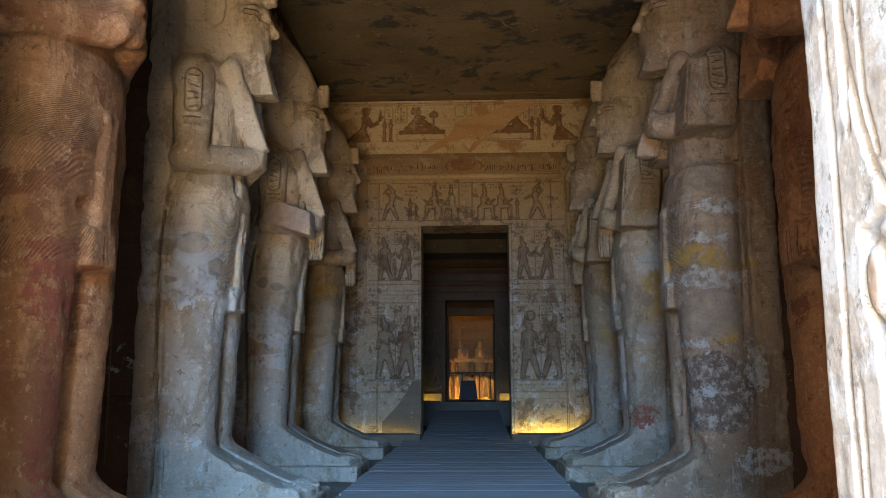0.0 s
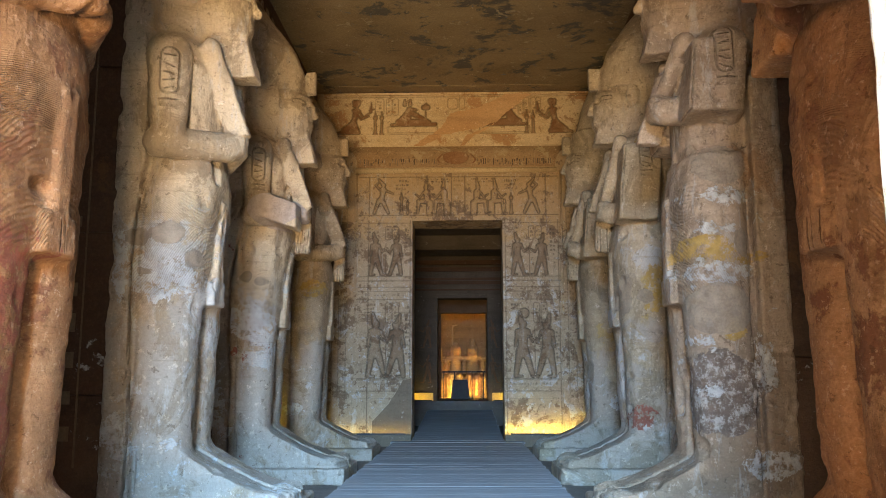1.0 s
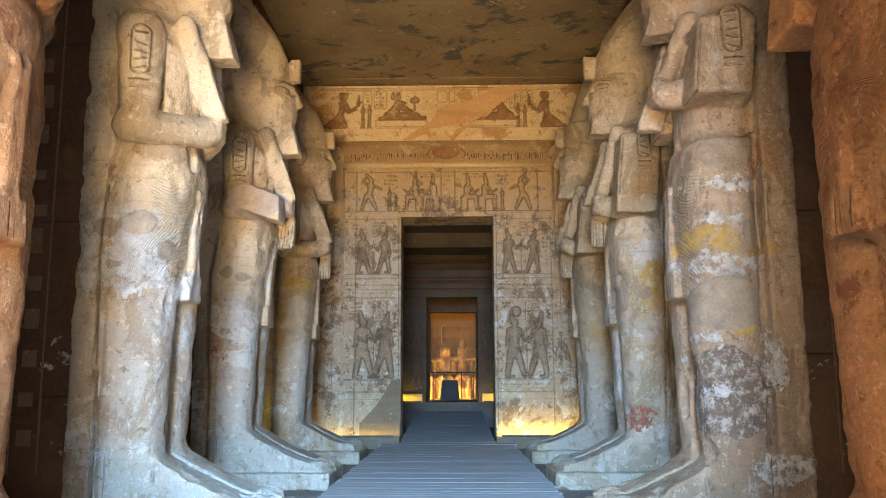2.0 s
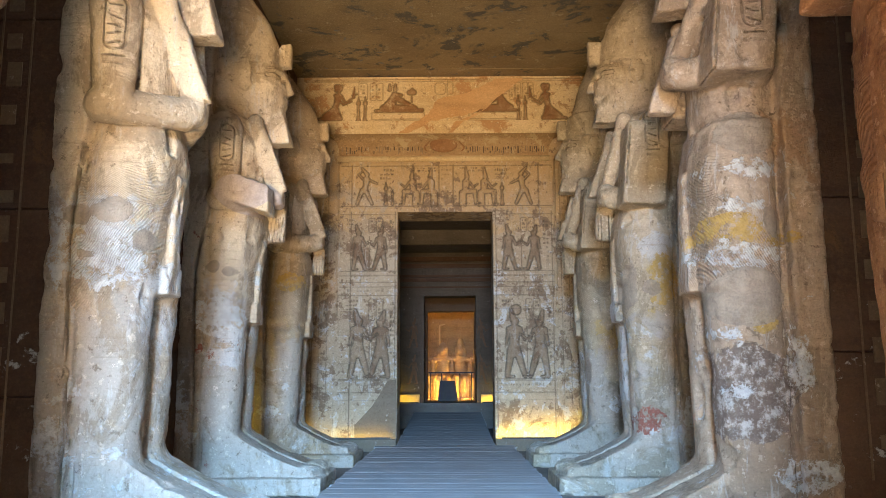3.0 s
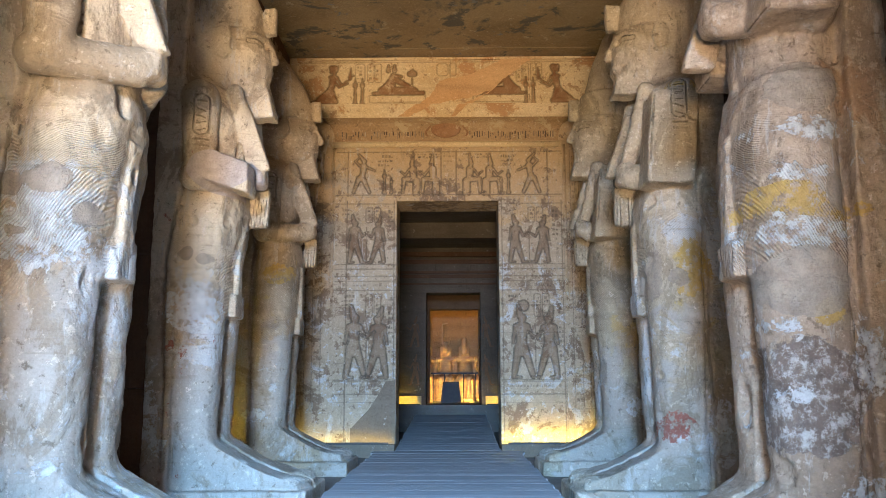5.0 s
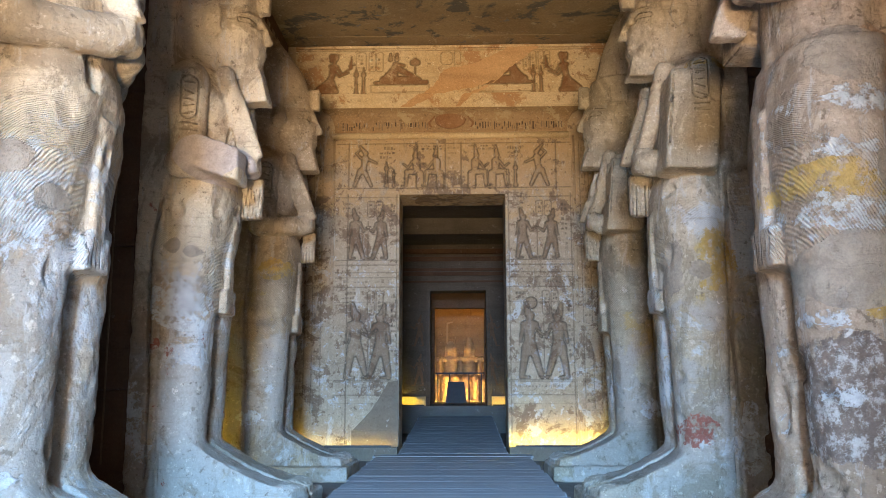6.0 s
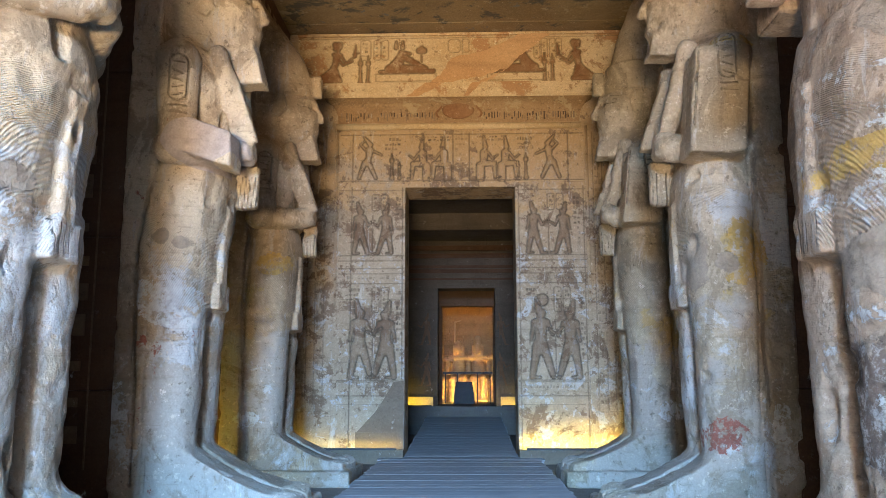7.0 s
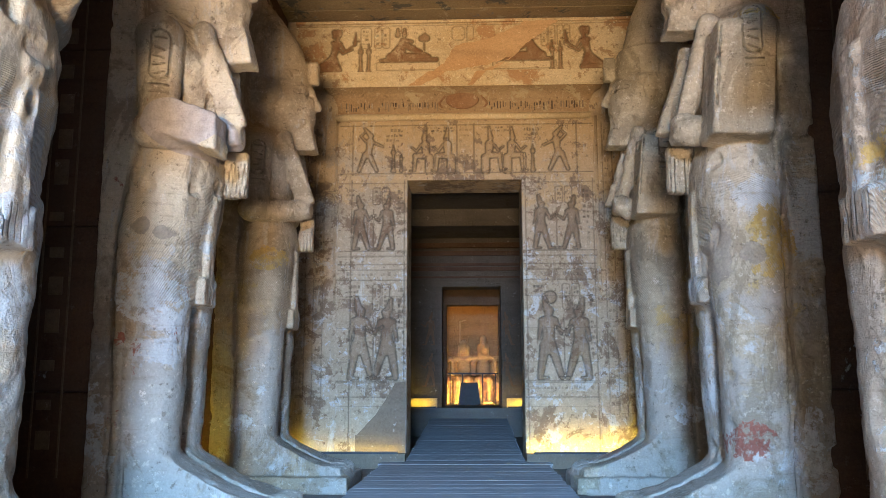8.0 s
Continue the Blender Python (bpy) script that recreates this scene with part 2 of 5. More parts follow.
M_WALL = stone("relief_wall_sandstone", (0.36, 0.265, 0.17), (0.45, 0.35, 0.24), [lime(0.56, 0.2, 4.6, 1.8), lime(0.58, 0.2, 5.0, 4.5), ((0.48, 0.32, 0.165), 0.7, 0.38, 5.4, 9.7), ((0.20, 0.13, 0.08), 1.1, 0.53, 0.3, 6.5), ((0.22, 0.145, 0.09), 3.6, 0.56, 0.3, 8.0)], relief=0.03, seed=12, streaks=(0.58, 0.54, 0.47), panel=(0.17, 0.10, 0.055))
M_FRIEZE = stone("painted_frieze_ground", (0.52, 0.34, 0.16), (0.61, 0.45, 0.26), [((0.40, 0.20, 0.08), 0.9, 0.54, 8, 10), ((0.34, 0.20, 0.10), 3.5, 0.58, 8, 10)], relief=0.02, seed=13, panel=(0.20, 0.085, 0.032))
M_FIGURE = stone("brown_painted_relief", (0.24, 0.115, 0.05), (0.31, 0.165, 0.08), [((0.44, 0.30, 0.17), 5.0, 0.62, 0, 10)], relief=0.012, seed=14)
M_RELIEF = stone("weathered_relief", (0.20, 0.13, 0.078), (0.28, 0.195, 0.12), [((0.45, 0.36, 0.26), 3.0, 0.56, 0, 10), lime(0.60, 0.2, 4.2, 4.0)], relief=0.012, seed=15)
M_OUTLINE = stone("dark_relief_outline", (0.09, 0.052, 0.03), (0.14, 0.09, 0.055), [((0.40, 0.30, 0.20), 2.2, 0.54, 0, 10)], relief=0.012, seed=26)
# darker brown for the cornice's hollow than for its upper edge
M_CAVETTO = stone("cavetto_brown", (0.30, 0.175, 0.08), (0.37, 0.235, 0.12), [((0.46, 0.33, 0.18), 2.5, 0.58, 0, 10)], seed=28, panel=(0.16, 0.09, 0.045))
M_SMEAR = stone("orange_mortar", (0.46, 0.245, 0.10), (0.54, 0.32, 0.15), [], relief=0.01, seed=16, grime=0.1)
M_PLASTER = stone("smooth_repair_plaster", (0.165, 0.115, 0.075), (0.20, 0.145, 0.095), [], relief=0.006, seed=17, grime=0.08)
# aisle gloom put into the wall colour, which also holds back bounced light
M_SIDE = stone("shaded_side_wall", (0.14, 0.075, 0.04), (0.18, 0.10, 0.055), [], relief=0.03, seed=18)
M_CEIL = stone("sooty_ceiling", (0.22, 0.15, 0.08), (0.30, 0.215, 0.12), [((0.07, 0.068, 0.066), 0.34, 0.56, 5, 15), ((0.09, 0.085, 0.075), 1.1, 0.56, 5, 15), ((0.40, 0.32, 0.21), 2.0, 0.60, 5, 15), ((0.16, 0.17, 0.18), 2.8, 0.62, 5, 15)], relief=0.035, seed=19)
M_JAMB = stone("whitewashed_jamb", (0.44, 0.37, 0.30), (0.56, 0.50, 0.43), [((0.46, 0.31, 0.20), 2.2, 0.60, -1, 8), ((0.62, 0.59, 0.55), 1.4, 0.48, -1, 8)], relief=0.008, seed=20, grime=0.6, panel=(0.42, 0.27, 0.17))
# dimness of the inner rooms is put into these darker stone colours
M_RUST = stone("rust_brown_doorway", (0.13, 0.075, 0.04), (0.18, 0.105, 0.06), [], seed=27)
M_DARK = stone("shaded_hall_stone", (0.085, 0.065, 0.046), (0.13, 0.10, 0.072), [], relief=0.03, seed=21, carved=5.0)
# shade around the seated statues put into a darker wall than their stone
M_GOLDWALL = stone("sanctuary_shaded_wall", (0.34, 0.20, 0.085), (0.42, 0.26, 0.12), [], relief=0.04, seed=29, carved=3.0)
M_SEATED = stone("sanctuary_statue_stone", (0.42, 0.26, 0.12), (0.50, 0.33, 0.17), [], relief=0.03, seed=31)
M_GOLD = stone("sanctuary_stone", (0.44, 0.30, 0.15), (0.52, 0.37, 0.20), [], relief=0.02, seed=22)
M_FLOOR = stone("stone_floor", (0.15, 0.125, 0.10), (0.20, 0.17, 0.14), [], relief=0.02, seed=23)
M_BLOCKLINE = stone("shadowed_inscription", (0.17, 0.105, 0.06), (0.22, 0.14, 0.08), [], relief=0.01, seed=24)
M_SANDGROUND = stone("forecourt_sand", (0.50, 0.38, 0.24), (0.56, 0.44, 0.30), [], relief=0.02, seed=25)


def plank_material():
    t = Tree("weathered_walkway_boards")
    rnd = t.node("ShaderNodeObjectInfo", 5)
    grain = t.noise(14, 5, 0.6, stretch=(0.12, 1, 1))
    col = t.mix(t.ramp(grain, 0.35, 0.7), (0.28, 0.27, 0.265), (0.42, 0.405, 0.395))
    col = t.mix(t.math("MULTIPLY", rnd, 0.55), col, (0.27, 0.26, 0.25))
    dust = t.noise(0.9, 6, 0.65)
    col = t.mix(t.math("MULTIPLY", t.ramp(dust, 0.45, 0.7), 0.4), col, (0.33, 0.29, 0.24))
    t.put(t.bsdf.inputs["Base Color"], col)
    t.put(t.bsdf.inputs["Roughness"], t.ramp(grain, 0.3, 0.7, 0.75, 0.95))
    t.bsdf.inputs["Specular IOR Level"].default_value = 0.2
    t.put(t.bsdf.inputs["Normal"], t.bump(grain, 0.006, 0.7))
    return t.mat


M_PLANK = plank_material()
t_ = Tree("black_iron")
t_.put(t_.bsdf.inputs["Base Color"], t_.mix(t_.noise(9), (0.015, 0.015, 0.015), (0.04, 0.035, 0.03)))
t_.bsdf.inputs["Roughness"].default_value = 0.6
M_IRON = t_.mat

# ---- building helpers ----


def part(name, bm, material, parent=None, label="", smooth=False):
    me = bpy.data.meshes.new(name)
    bm.normal_update()
    bm.to_mesh(me)
    bm.free()
    me.materials.append(material)
    if smooth:
        me.shade_smooth()
    ob = new(name, me)
    if parent is not None:
        ob.parent = parent
    if label:
        tagged(ob, label)
    return ob


def box(bm, lo, hi, bevel=0.0, m=None):
    size = [b - a for a, b in zip(lo, hi)]
    mid = [(a + b) / 2 for a, b in zip(lo, hi)]
    mat4 = Matrix.Translation(mid) @ Matrix.Diagonal((*size, 1))
    made = bmesh.ops.create_cube(bm, size=1, matrix=(m @ mat4) if m else mat4)["verts"]
    if bevel:
        edges = list({e for v in made for e in v.link_edges})
        bmesh.ops.bevel(bm, geom=edges, offset=bevel, segments=2, profile=0.6, affect="EDGES")
    return bm


def boxes(items, bevel=0.0):
    bm = bmesh.new()
    for lo, hi in items:
        box(bm, lo, hi, bevel)
    return bm


def ruffle(bm, amount, scale=1.5, cuts=0):
    if cuts:
        bmesh.ops.subdivide_edges(bm, edges=bm.edges[:], cuts=cuts, use_grid_fill=True)
    for v in bm.verts:
        v.co += amount * noise.noise_vector(v.co * scale)
    return bm


def structure(name, bm, material, label, category, smooth=False):
    return tagged(part(name, bm, material, None, label, smooth), label, category, kind="structure")


# ---- carved statues: a solid field, meshed on a grid ----


def value_noise(p, cell, seed):
    rng = np.random.RandomState(seed)
    table = rng.rand(32, 32, 32).astype(np.float32)
    q = [c / cell + 64 for c in p]
    i = [np.floor(c).astype(np.int32) for c in q]
    f = [(c - k).astype(np.float32) for c, k in zip(q, i)]
    f = [c * c * (3 - 2 * c) for c in f]
    out = 0
    for a in (0, 1):
        for b in (0, 1):
            for c in (0, 1):
                w = (f[0] if a else 1 - f[0]) * (f[1] if b else 1 - f[1]) * (f[2] if c else 1 - f[2])
                out = out + w * table[(i[0] + a) % 32, (i[1] + b) % 32, (i[2] + c) % 32]
    return out - 0.5


def smin(a, b, k):
    h = np.clip(0.5 + 0.5 * (b - a) / k, 0, 1)
    return b + (a - b) * h - k * h * (1 - h)


def s_box(x, y, z, c, half, r=0.03):
    q = [np.abs(v - m) - (h - r) for v, m, h in zip((x, y, z), c, half)]
    out = np.sqrt(sum(np.maximum(v, 0) ** 2 for v in q))
    return out + np.minimum(np.maximum(q[0], np.maximum(q[1], q[2])), 0) - r


def s_ball(x, y, z, c, rad):
    d = np.sqrt(sum(((v - m) / r) ** 2 for v, m, r in zip((x, y, z), c, rad)))
    return (d - 1) * min(rad)


def s_rod(x, y, z, a, b, ra, rb):
    ab = [q - p for p, q in zip(a, b)]
    t = np.clip(sum((v - p) * d for v, p, d in zip((x, y, z), a, ab)) / sum(d * d for d in ab), 0, 1)
    return np.sqrt(sum((v - p - t * d) ** 2 for v, p, d in zip((x, y, z), a, ab))) - (ra + (rb - ra) * t)


def s_column(x, y, z, cy, zs, fronts, backs, halves, power=2.4):
    """An upright form whose front, back and half width change with height."""
    f, b, w = (np.interp(z, zs, v).astype(np.float32) for v in (fronts, backs, halves))
    a = (f - b) / 2
    d = ((np.abs(x - (f + b) / 2) / a) ** power + (np.abs(y - cy) / w) ** power) ** (1 / power)
    side = (d - 1) * np.minimum(a, w)
    return np.maximum(side, np.maximum(zs[0] - z, z - zs[-1]))


def surface(field, lo, h):
    """Surface nets: one vertex in each mixed cell, one quad over each crossed edge."""
    ins = field < 0
    n = np.array(field.shape) - 1
    total, weight = np.zeros((*n, 3), np.float32), np.zeros(n, np.float32)
    for axis in range(3):
        a = [slice(None)] * 3
        b = [slice(None)] * 3
        a[axis], b[axis] = slice(0, -1), slice(1, None)
        fa, fb = field[tuple(a)], field[tuple(b)]
        cross = ins[tuple(a)] != ins[tuple(b)]
        t = np.where(cross, fa / np.where(cross, fa - fb, 1), 0)
        others = [k for k in range(3) if k != axis]
        for i in (0, 1):
            for j in (0, 1):
                s = [slice(None)] * 3
                s[others[0]] = slice(i, i + n[others[0]])
                s[others[1]] = slice(j, j + n[others[1]])
                c = cross[tuple(s)]
                weight += c
                total[..., axis] += np.where(c, t[tuple(s)], 0)
                total[..., others[0]] += c * i
                total[..., others[1]] += c * j
    cells = np.argwhere(weight > 0)
    index = -np.ones(n, np.int64)
    index[tuple(cells.T)] = np.arange(len(cells))
    sel = tuple(cells.T)
    verts = (cells + total[sel] / weight[sel][:, None]) * h + np.array(lo)
    quads = []
    for axis in range(3):
        o1, o2 = (axis + 1) % 3, (axis + 2) % 3
        a = [slice(1, -1)] * 3
        b = [slice(1, -1)] * 3
        a[axis], b[axis] = slice(0, -1), slice(1, None)
        fa, fb = ins[tuple(a)], ins[tuple(b)]
        for flip, mask in ((False, fa & ~fb), (True, ~fa & fb)):
            e = np.argwhere(mask)
            if not len(e):
                continue
            e[:, [o1, o2]] += 1
            def cell(d1, d2):
                k = e.copy()
                k[:, o1] -= d1
                k[:, o2] -= d2
                return index[tuple(k.T)]
            q = np.stack([cell(1, 1), cell(0, 1), cell(0, 0), cell(1, 0)], 1)
            quads.append(q[:, ::-1] if flip else q)
    return verts, np.concatenate(quads)


def ring(a, b, ca, cb, ha, hb, r):
    """Distance in a plane to the outline of a rounded oblong."""
    qa, qb = np.abs(a - ca) - (ha - r), np.abs(b - cb) - (hb - r)
    d = np.hypot(np.maximum(qa, 0), np.maximum(qb, 0)) + np.minimum(np.maximum(qa, qb), 0) - r
    return np.abs(d)


def stroke(a, b, p, q):
    da, db = q[0] - p[0], q[1] - p[1]
    t = np.clip(((a - p[0]) * da + (b - p[1]) * db) / (da * da + db * db + 1e-9), 0, 1)
    return np.hypot(a - p[0] - t * da, b - p[1] - t * db)


def osiride(name, key, where, turn, label, h, beard=5.46, crown="white", arm_width=0.24, break_low=False, flail=0, lean=0.0, arm_up=0.0, slab_arm=False, repair=False, patches=()):
    lo, hi = np.array((-0.36, -1.28, FLOOR - 0.03)), np.array((2.1, 1.28, 9.0))
    n = np.ceil((hi - lo) / h).astype(int) + 1
    x, y, z = np.meshgrid(*[(lo[k] + h * np.arange(n[k])).astype(np.float32) for k in range(3)], indexing="ij", sparse=True)
    seed = sum(map(ord, key))
    ay = np.abs(y)
    whole, x = x, x - lean * np.clip(4.3 - z, 0, 1)
    # legs, standing side by side
    f = s_column(x, ay, z, 0.385, [-0.1, 0.4, 0.8, 1.3, 1.9, 2.3, 2.9], [0.80, 0.78, 0.77, 0.79, 0.805, 0.83, 0.84], [0.02, 0.03, 0.03, 0.0, 0.02, 0.0, 0.0], [0.31, 0.305, 0.315, 0.345, 0.36, 0.375, 0.38], 2.6)
    leg_x, x = x, whole
    # feet with toes, on the plinth
    fx = np.clip((1.92 - x) / 1.17, 0, 1.2)
    toe = np.where(x > 1.58, 0.045 * np.abs(np.sin((ay - 0.10) * math.pi / 0.112)) * np.clip((x - 1.58) / 0.12, 0, 1), 0)
    top = 0.21 + 0.46 * fx ** 1.55 + toe - 0.25 * np.clip(x - 1.8, 0, 1)
    foot = np.maximum(np.maximum(np.abs(ay - 0.37) - (0.25 + 0.035 * np.clip(x, 0, 2)), (z - top) * 0.8), np.maximum(0.1 - x, x - (1.93 - 0.25 * np.clip(ay - 0.3, 0, 1))))
    foot = np.maximum(foot, 0.0 - z)
    f = smin(f, foot, 0.10)
    f = np.minimum(f, s_box(x, y, z, (0.83, 0, -0.01), (1.14, 0.84, 0.135), 0.03))
    # kilt and its apron
    x = leg_x
    kilt = s_column(x, y, z, 0, [2.10, 2.5, 3.0, 3.6, 4.0, 4.25], [0.80, 0.87, 0.89, 0.93, 0.90, 0.84], [0.0, -0.02, -0.02, 0.0, 0.0, 0.0], [0.765, 0.78, 0.80, 0.80, 0.76, 0.72], 2.5)
    kilt = np.maximum(kilt, (2.50 - 0.42 * np.clip(0.9 - x, 0, 1)) - z)
    f = smin(f, kilt, 0.05)
    f = smin(f, s_box(x, y, z, (0.86, 0, 3.2), (0.10, 0.13, 0.62), 0.04), 0.04)
    f = np.minimum(f, s_box(x, y, z, (0.84, 0, 2.64), (0.12, 0.25, 0.165), 0.03))
    x = whole
    # back slab joining the pillar
    f = smin(f, s_box(x, y, z, (-0.07, 0, 3.5), (0.18, 0.82, 3.66), 0.03), 0.03)
    # trunk, shoulders and crossed arms
    trunk = s_column(x, y, z, 0, [4.0, 4.4, 5.0, 5.4, 5.75, 6.0], [0.86, 0.82, 0.84, 0.84, 0.70, 0.45], [-0.1] * 6, [0.70, 0.66, 0.70, 0.80, 0.80, 0.50], 2.3)
    f = smin(f, trunk, 0.08)
    arm = s_rod(x, ay, z, (0.36, 0.84, 5.52), (0.42, 0.92, 4.46 + arm_up), arm_width + 0.03, arm_width - 0.03)
    if slab_arm:
        arm = np.minimum(arm, s_box(x - 0.10 * (5.0 - z), ay, z, (0.54, 0.80, 4.88 + arm_up * 0.55), (0.33, 0.30, 0.66 - arm_up * 0.5), 0.045))
    f = smin(f, arm, 0.03)
    far = 1 if turn == 0 else -1
    for s, rise in ((-far, 0.0), (far, 0.12)):
        reach = 1.0 if s == -far else 0.84
        f = smin(f, s_rod(x, y * s, z, (0.33, 0.70 if slab_arm else 0.95, 4.38 + arm_up + rise * 0.2), (reach, 0.36, 4.46 + arm_up + rise), 0.20, 0.18), 0.02)
        if s == far:
            continue
        f = smin(f, s_box(x, y * s, z, (1.06, 0.22, 4.52 + arm_up + rise), (0.13, 0.19, 0.17), 0.09), 0.04)
    if repair:
        f = smin(f, s_box(x, y * -far, z + 0.34 * (x - 0.6), (0.74, 0.80, 4.50), (0.38, 0.27, 0.22), 0.04), 0.02)
    # crook and flail lying against the chest
    for s in (-1, 1):
        f = smin(f, s_rod(x, y * s, z, (1.02, 0.10, 4.6 + arm_up), (0.76, 0.50, 5.72), 0.10, 0.13), 0.05)
    if flail:
        f = np.minimum(f, s_box(x, y * flail, z, (0.98, 0.33, 4.16), (0.15, 0.10, 0.30), 0.05))
    f = smin(f, s_box(x + 0.35 * (z - 5.1), y, z, (0.93, -0.30, 5.1), (0.16, 0.09, 0.48), 0.03), 0.03)
    # head cloth, head and face
    f = smin(f, s_column(x, y, z, 0, [5.55, 5.9, 6.3, 6.9, 7.2], [0.72, 0.70, 0.74, 0.8, 0.8], [-0.36] * 5, [0.66, 0.54, 0.47, 0.47, 0.46], 2.3), 0.10)
    f = smin(f, s_ball(x, y, z, (0.72, 0, 6.42), (0.45, 0.42, 0.60)), 0.06)
    f = smin(f, s_ball(x, y, z, (0.84, 0, 6.14), (0.31, 0.32, 0.22)), 0.08)
    f = smin(f, s_rod(x, ay, z, (1.09, 0.05, 6.72), (0.98, 0.30, 6.70), 0.045, 0.04), 0.05)
    f = np.maximum(f, -s_ball(x, ay, z, (1.16, 0.20, 6.60), (0.17, 0.15, 0.085)))
    f = np.minimum(f, s_ball(x, ay, z, (0.97, 0.19, 6.60), (0.10, 0.12, 0.050)))
    f = smin(f, s_rod(x, y, z, (1.11, 0, 6.66), (1.22, 0, 6.40), 0.04, 0.065), 0.04)
    f = smin(f, s_ball(x, y, z, (1.10, 0, 6.235), (0.08, 0.15, 0.032)), 0.03)
    f = smin(f, s_ball(x, y, z, (1.09, 0, 6.165), (0.08, 0.13, 0.034)), 0.03)
    f = smin(f, s_ball(x, ay, z, (0.52, 0.47, 6.58), (0.13, 0.06, 0.24)), 0.03)
    # beard, broken off flat
    b = s_box(x - 0.25 * (6.05 - z), y, z, (0.90, 0, (6.1 + beard) / 2), (0.215, 0.19 , (6.1 - beard) / 2), 0.02)
    f = smin(f, np.maximum(b, (beard + 0.02 * np.sin(9 * x + seed)) - z), 0.03)
    # crown and the serpent on the brow
    if crown == "white":
        zs, fr, hw = [6.80, 7.15, 7.6, 7.96, 8.35, 8.75, 8.92], [1.06, 1.02, 0.86, 0.60, 0.30, 0.05, -0.1], [0.50, 0.53, 0.52, 0.47, 0.38, 0.24, 0.10]
    else:
        zs, fr, hw = [6.80, 7.1, 7.3, 7.34, 7.9, 8.5, 8.9], [1.06, 1.02, 0.98, 0.90, 0.74, 0.52, 0.3], [0.50, 0.52, 0.52, 0.46, 0.44, 0.40, 0.30]
    f = smin(f, s_column(x, y, z, 0, zs, fr, [-0.36] * 7, hw, 2.2), 0.03)
    f = smin(f, s_box(x, y, z, (1.13, 0, 7.03), (0.10, 0.09, 0.21), 0.03), 0.04)
    # groove between the leg and the back slab
    f = np.maximum(f, -s_box(leg_x - 0.03 * np.sin(1.6 * z), ay, z, (0.14, 0.80, 2.2), (0.018, 0.14, 2.0), 0.01))
    # wear: soft erosion everywhere, chips along noise
    p = [np.broadcast_to(v, f.shape) for v in (x, y, z)]
    near = np.abs(f) < 4 * h
    pts = [v[near] for v in p]
    rough = 0.020 * value_noise(pts, 0.38, seed) + 0.018 * value_noise(pts, 0.11, seed + 1) + 0.014 * value_noise(pts, 0.058, seed + 3)
    chip = np.where((pts[0] > 0.98) & (pts[2] > 6.2), 0.0, 1.0) * np.clip(value_noise(pts, 0.27, seed + 2) - 0.27, 0, 1) * 0.36
    f[near] += rough + chip
    if break_low:
        lump = value_noise(pts, 0.075, seed + 5)
        f[near] += np.where((pts[2] > 0.5) & (pts[2] < 1.9) & (pts[0] < 0.8), 0.045 * lump, 0)
    # closed at the grid's edge
    f[0], f[-1], f[:, 0], f[:, -1], f[:, :, 0], f[:, :, -1] = 1, 1, 1, 1, 1, 1
    verts, quads = surface(f, lo, h)
    me = bpy.data.meshes.new(name)
    me.vertices.add(len(verts))
    me.vertices.foreach_set("co", verts.astype(np.float32).ravel())
    me.loops.add(quads.size)
    me.loops.foreach_set("vertex_index", quads.astype(np.int32).ravel())
    me.polygons.add(len(quads))
    me.polygons.foreach_set("loop_start", np.arange(0, quads.size, 4, dtype=np.int32))
    me.update(calc_edges=True)
    me.shade_smooth()
    vx, vy, vz = verts.T
    vx = vx - lean * np.clip(4.3 - vz, 0, 1) * (vz > 0.8)
    s = vz - (0.05 * vx + (1.2 * np.clip((4.15 - vz) / 0.75, 0, 1)) * (vx + 0.35 * vx * vx))
    edge = 2.50 - 0.42 * np.clip(0.9 - vx, 0, 1)
    kmask = np.clip((vz - edge) / 0.03, 0, 1) * np.clip((3.95 - vz) / 0.4, 0, 1) * (np.abs(vy) > 0.20) * (vx > 0.14)
    side = np.abs(vy) > 0.55
    cut = np.full(len(verts), 1.0)
    # ring and signs on the upper arm
    on = side & (vz > 4.5) & (vz < 5.7)
    ca, up = 0.40 + arm_width * 0.25, 0.20 if slab_arm else 0.0
    cut = np.where(on, np.minimum(cut, ring(vx, vz, ca, 5.22 + up, 0.105, 0.29, 0.10)), cut)
    for q in range(5):
        z0 = 5.42 + up - 0.11 * q
        cut = np.where(on, np.minimum(cut, stroke(vx, vz, (ca - 0.055, z0), (ca + 0.055, z0 + 0.04 * math.sin(5 * q)))), cut)
    for z0 in (4.86 + up, 4.78 + up):
        cut = np.where(on, np.minimum(cut, stroke(vx, vz, (ca - 0.10, z0), (ca + 0.10, z0))), cut)
    # joint of forearm and upper arm
    if slab_arm:
        cut = np.where(on, np.minimum(cut, stroke(vx, vz, (0.79, 5.45), (0.88, 4.55))), cut)
    # brow, cheek strap and mouth
    face = (vz > 5.9) & (vz < 6.95) & (vx > 0.55)
    cut = np.where(face & (np.abs(vy) > 0.1), np.minimum(cut, np.minimum(np.minimum(ring(vx, vz, 0.98, 6.60, 0.12, 0.040, 0.035) + 0.005, stroke(vx, vz, (0.80, 6.70), (1.10, 6.73)) + 0.006), stroke(vx, vz, (1.2, 6.85), (0.6, 6.83)) + 0.012)), cut)
    cut = np.where(face & (np.abs(vy) > 0.2), np.minimum(cut, np.minimum(stroke(vx, vz, (0.66, 6.5), (0.72, 6.25)), stroke(vx, vz, (0.72, 6.25), (1.02, 6.02))) + 0.012), cut)
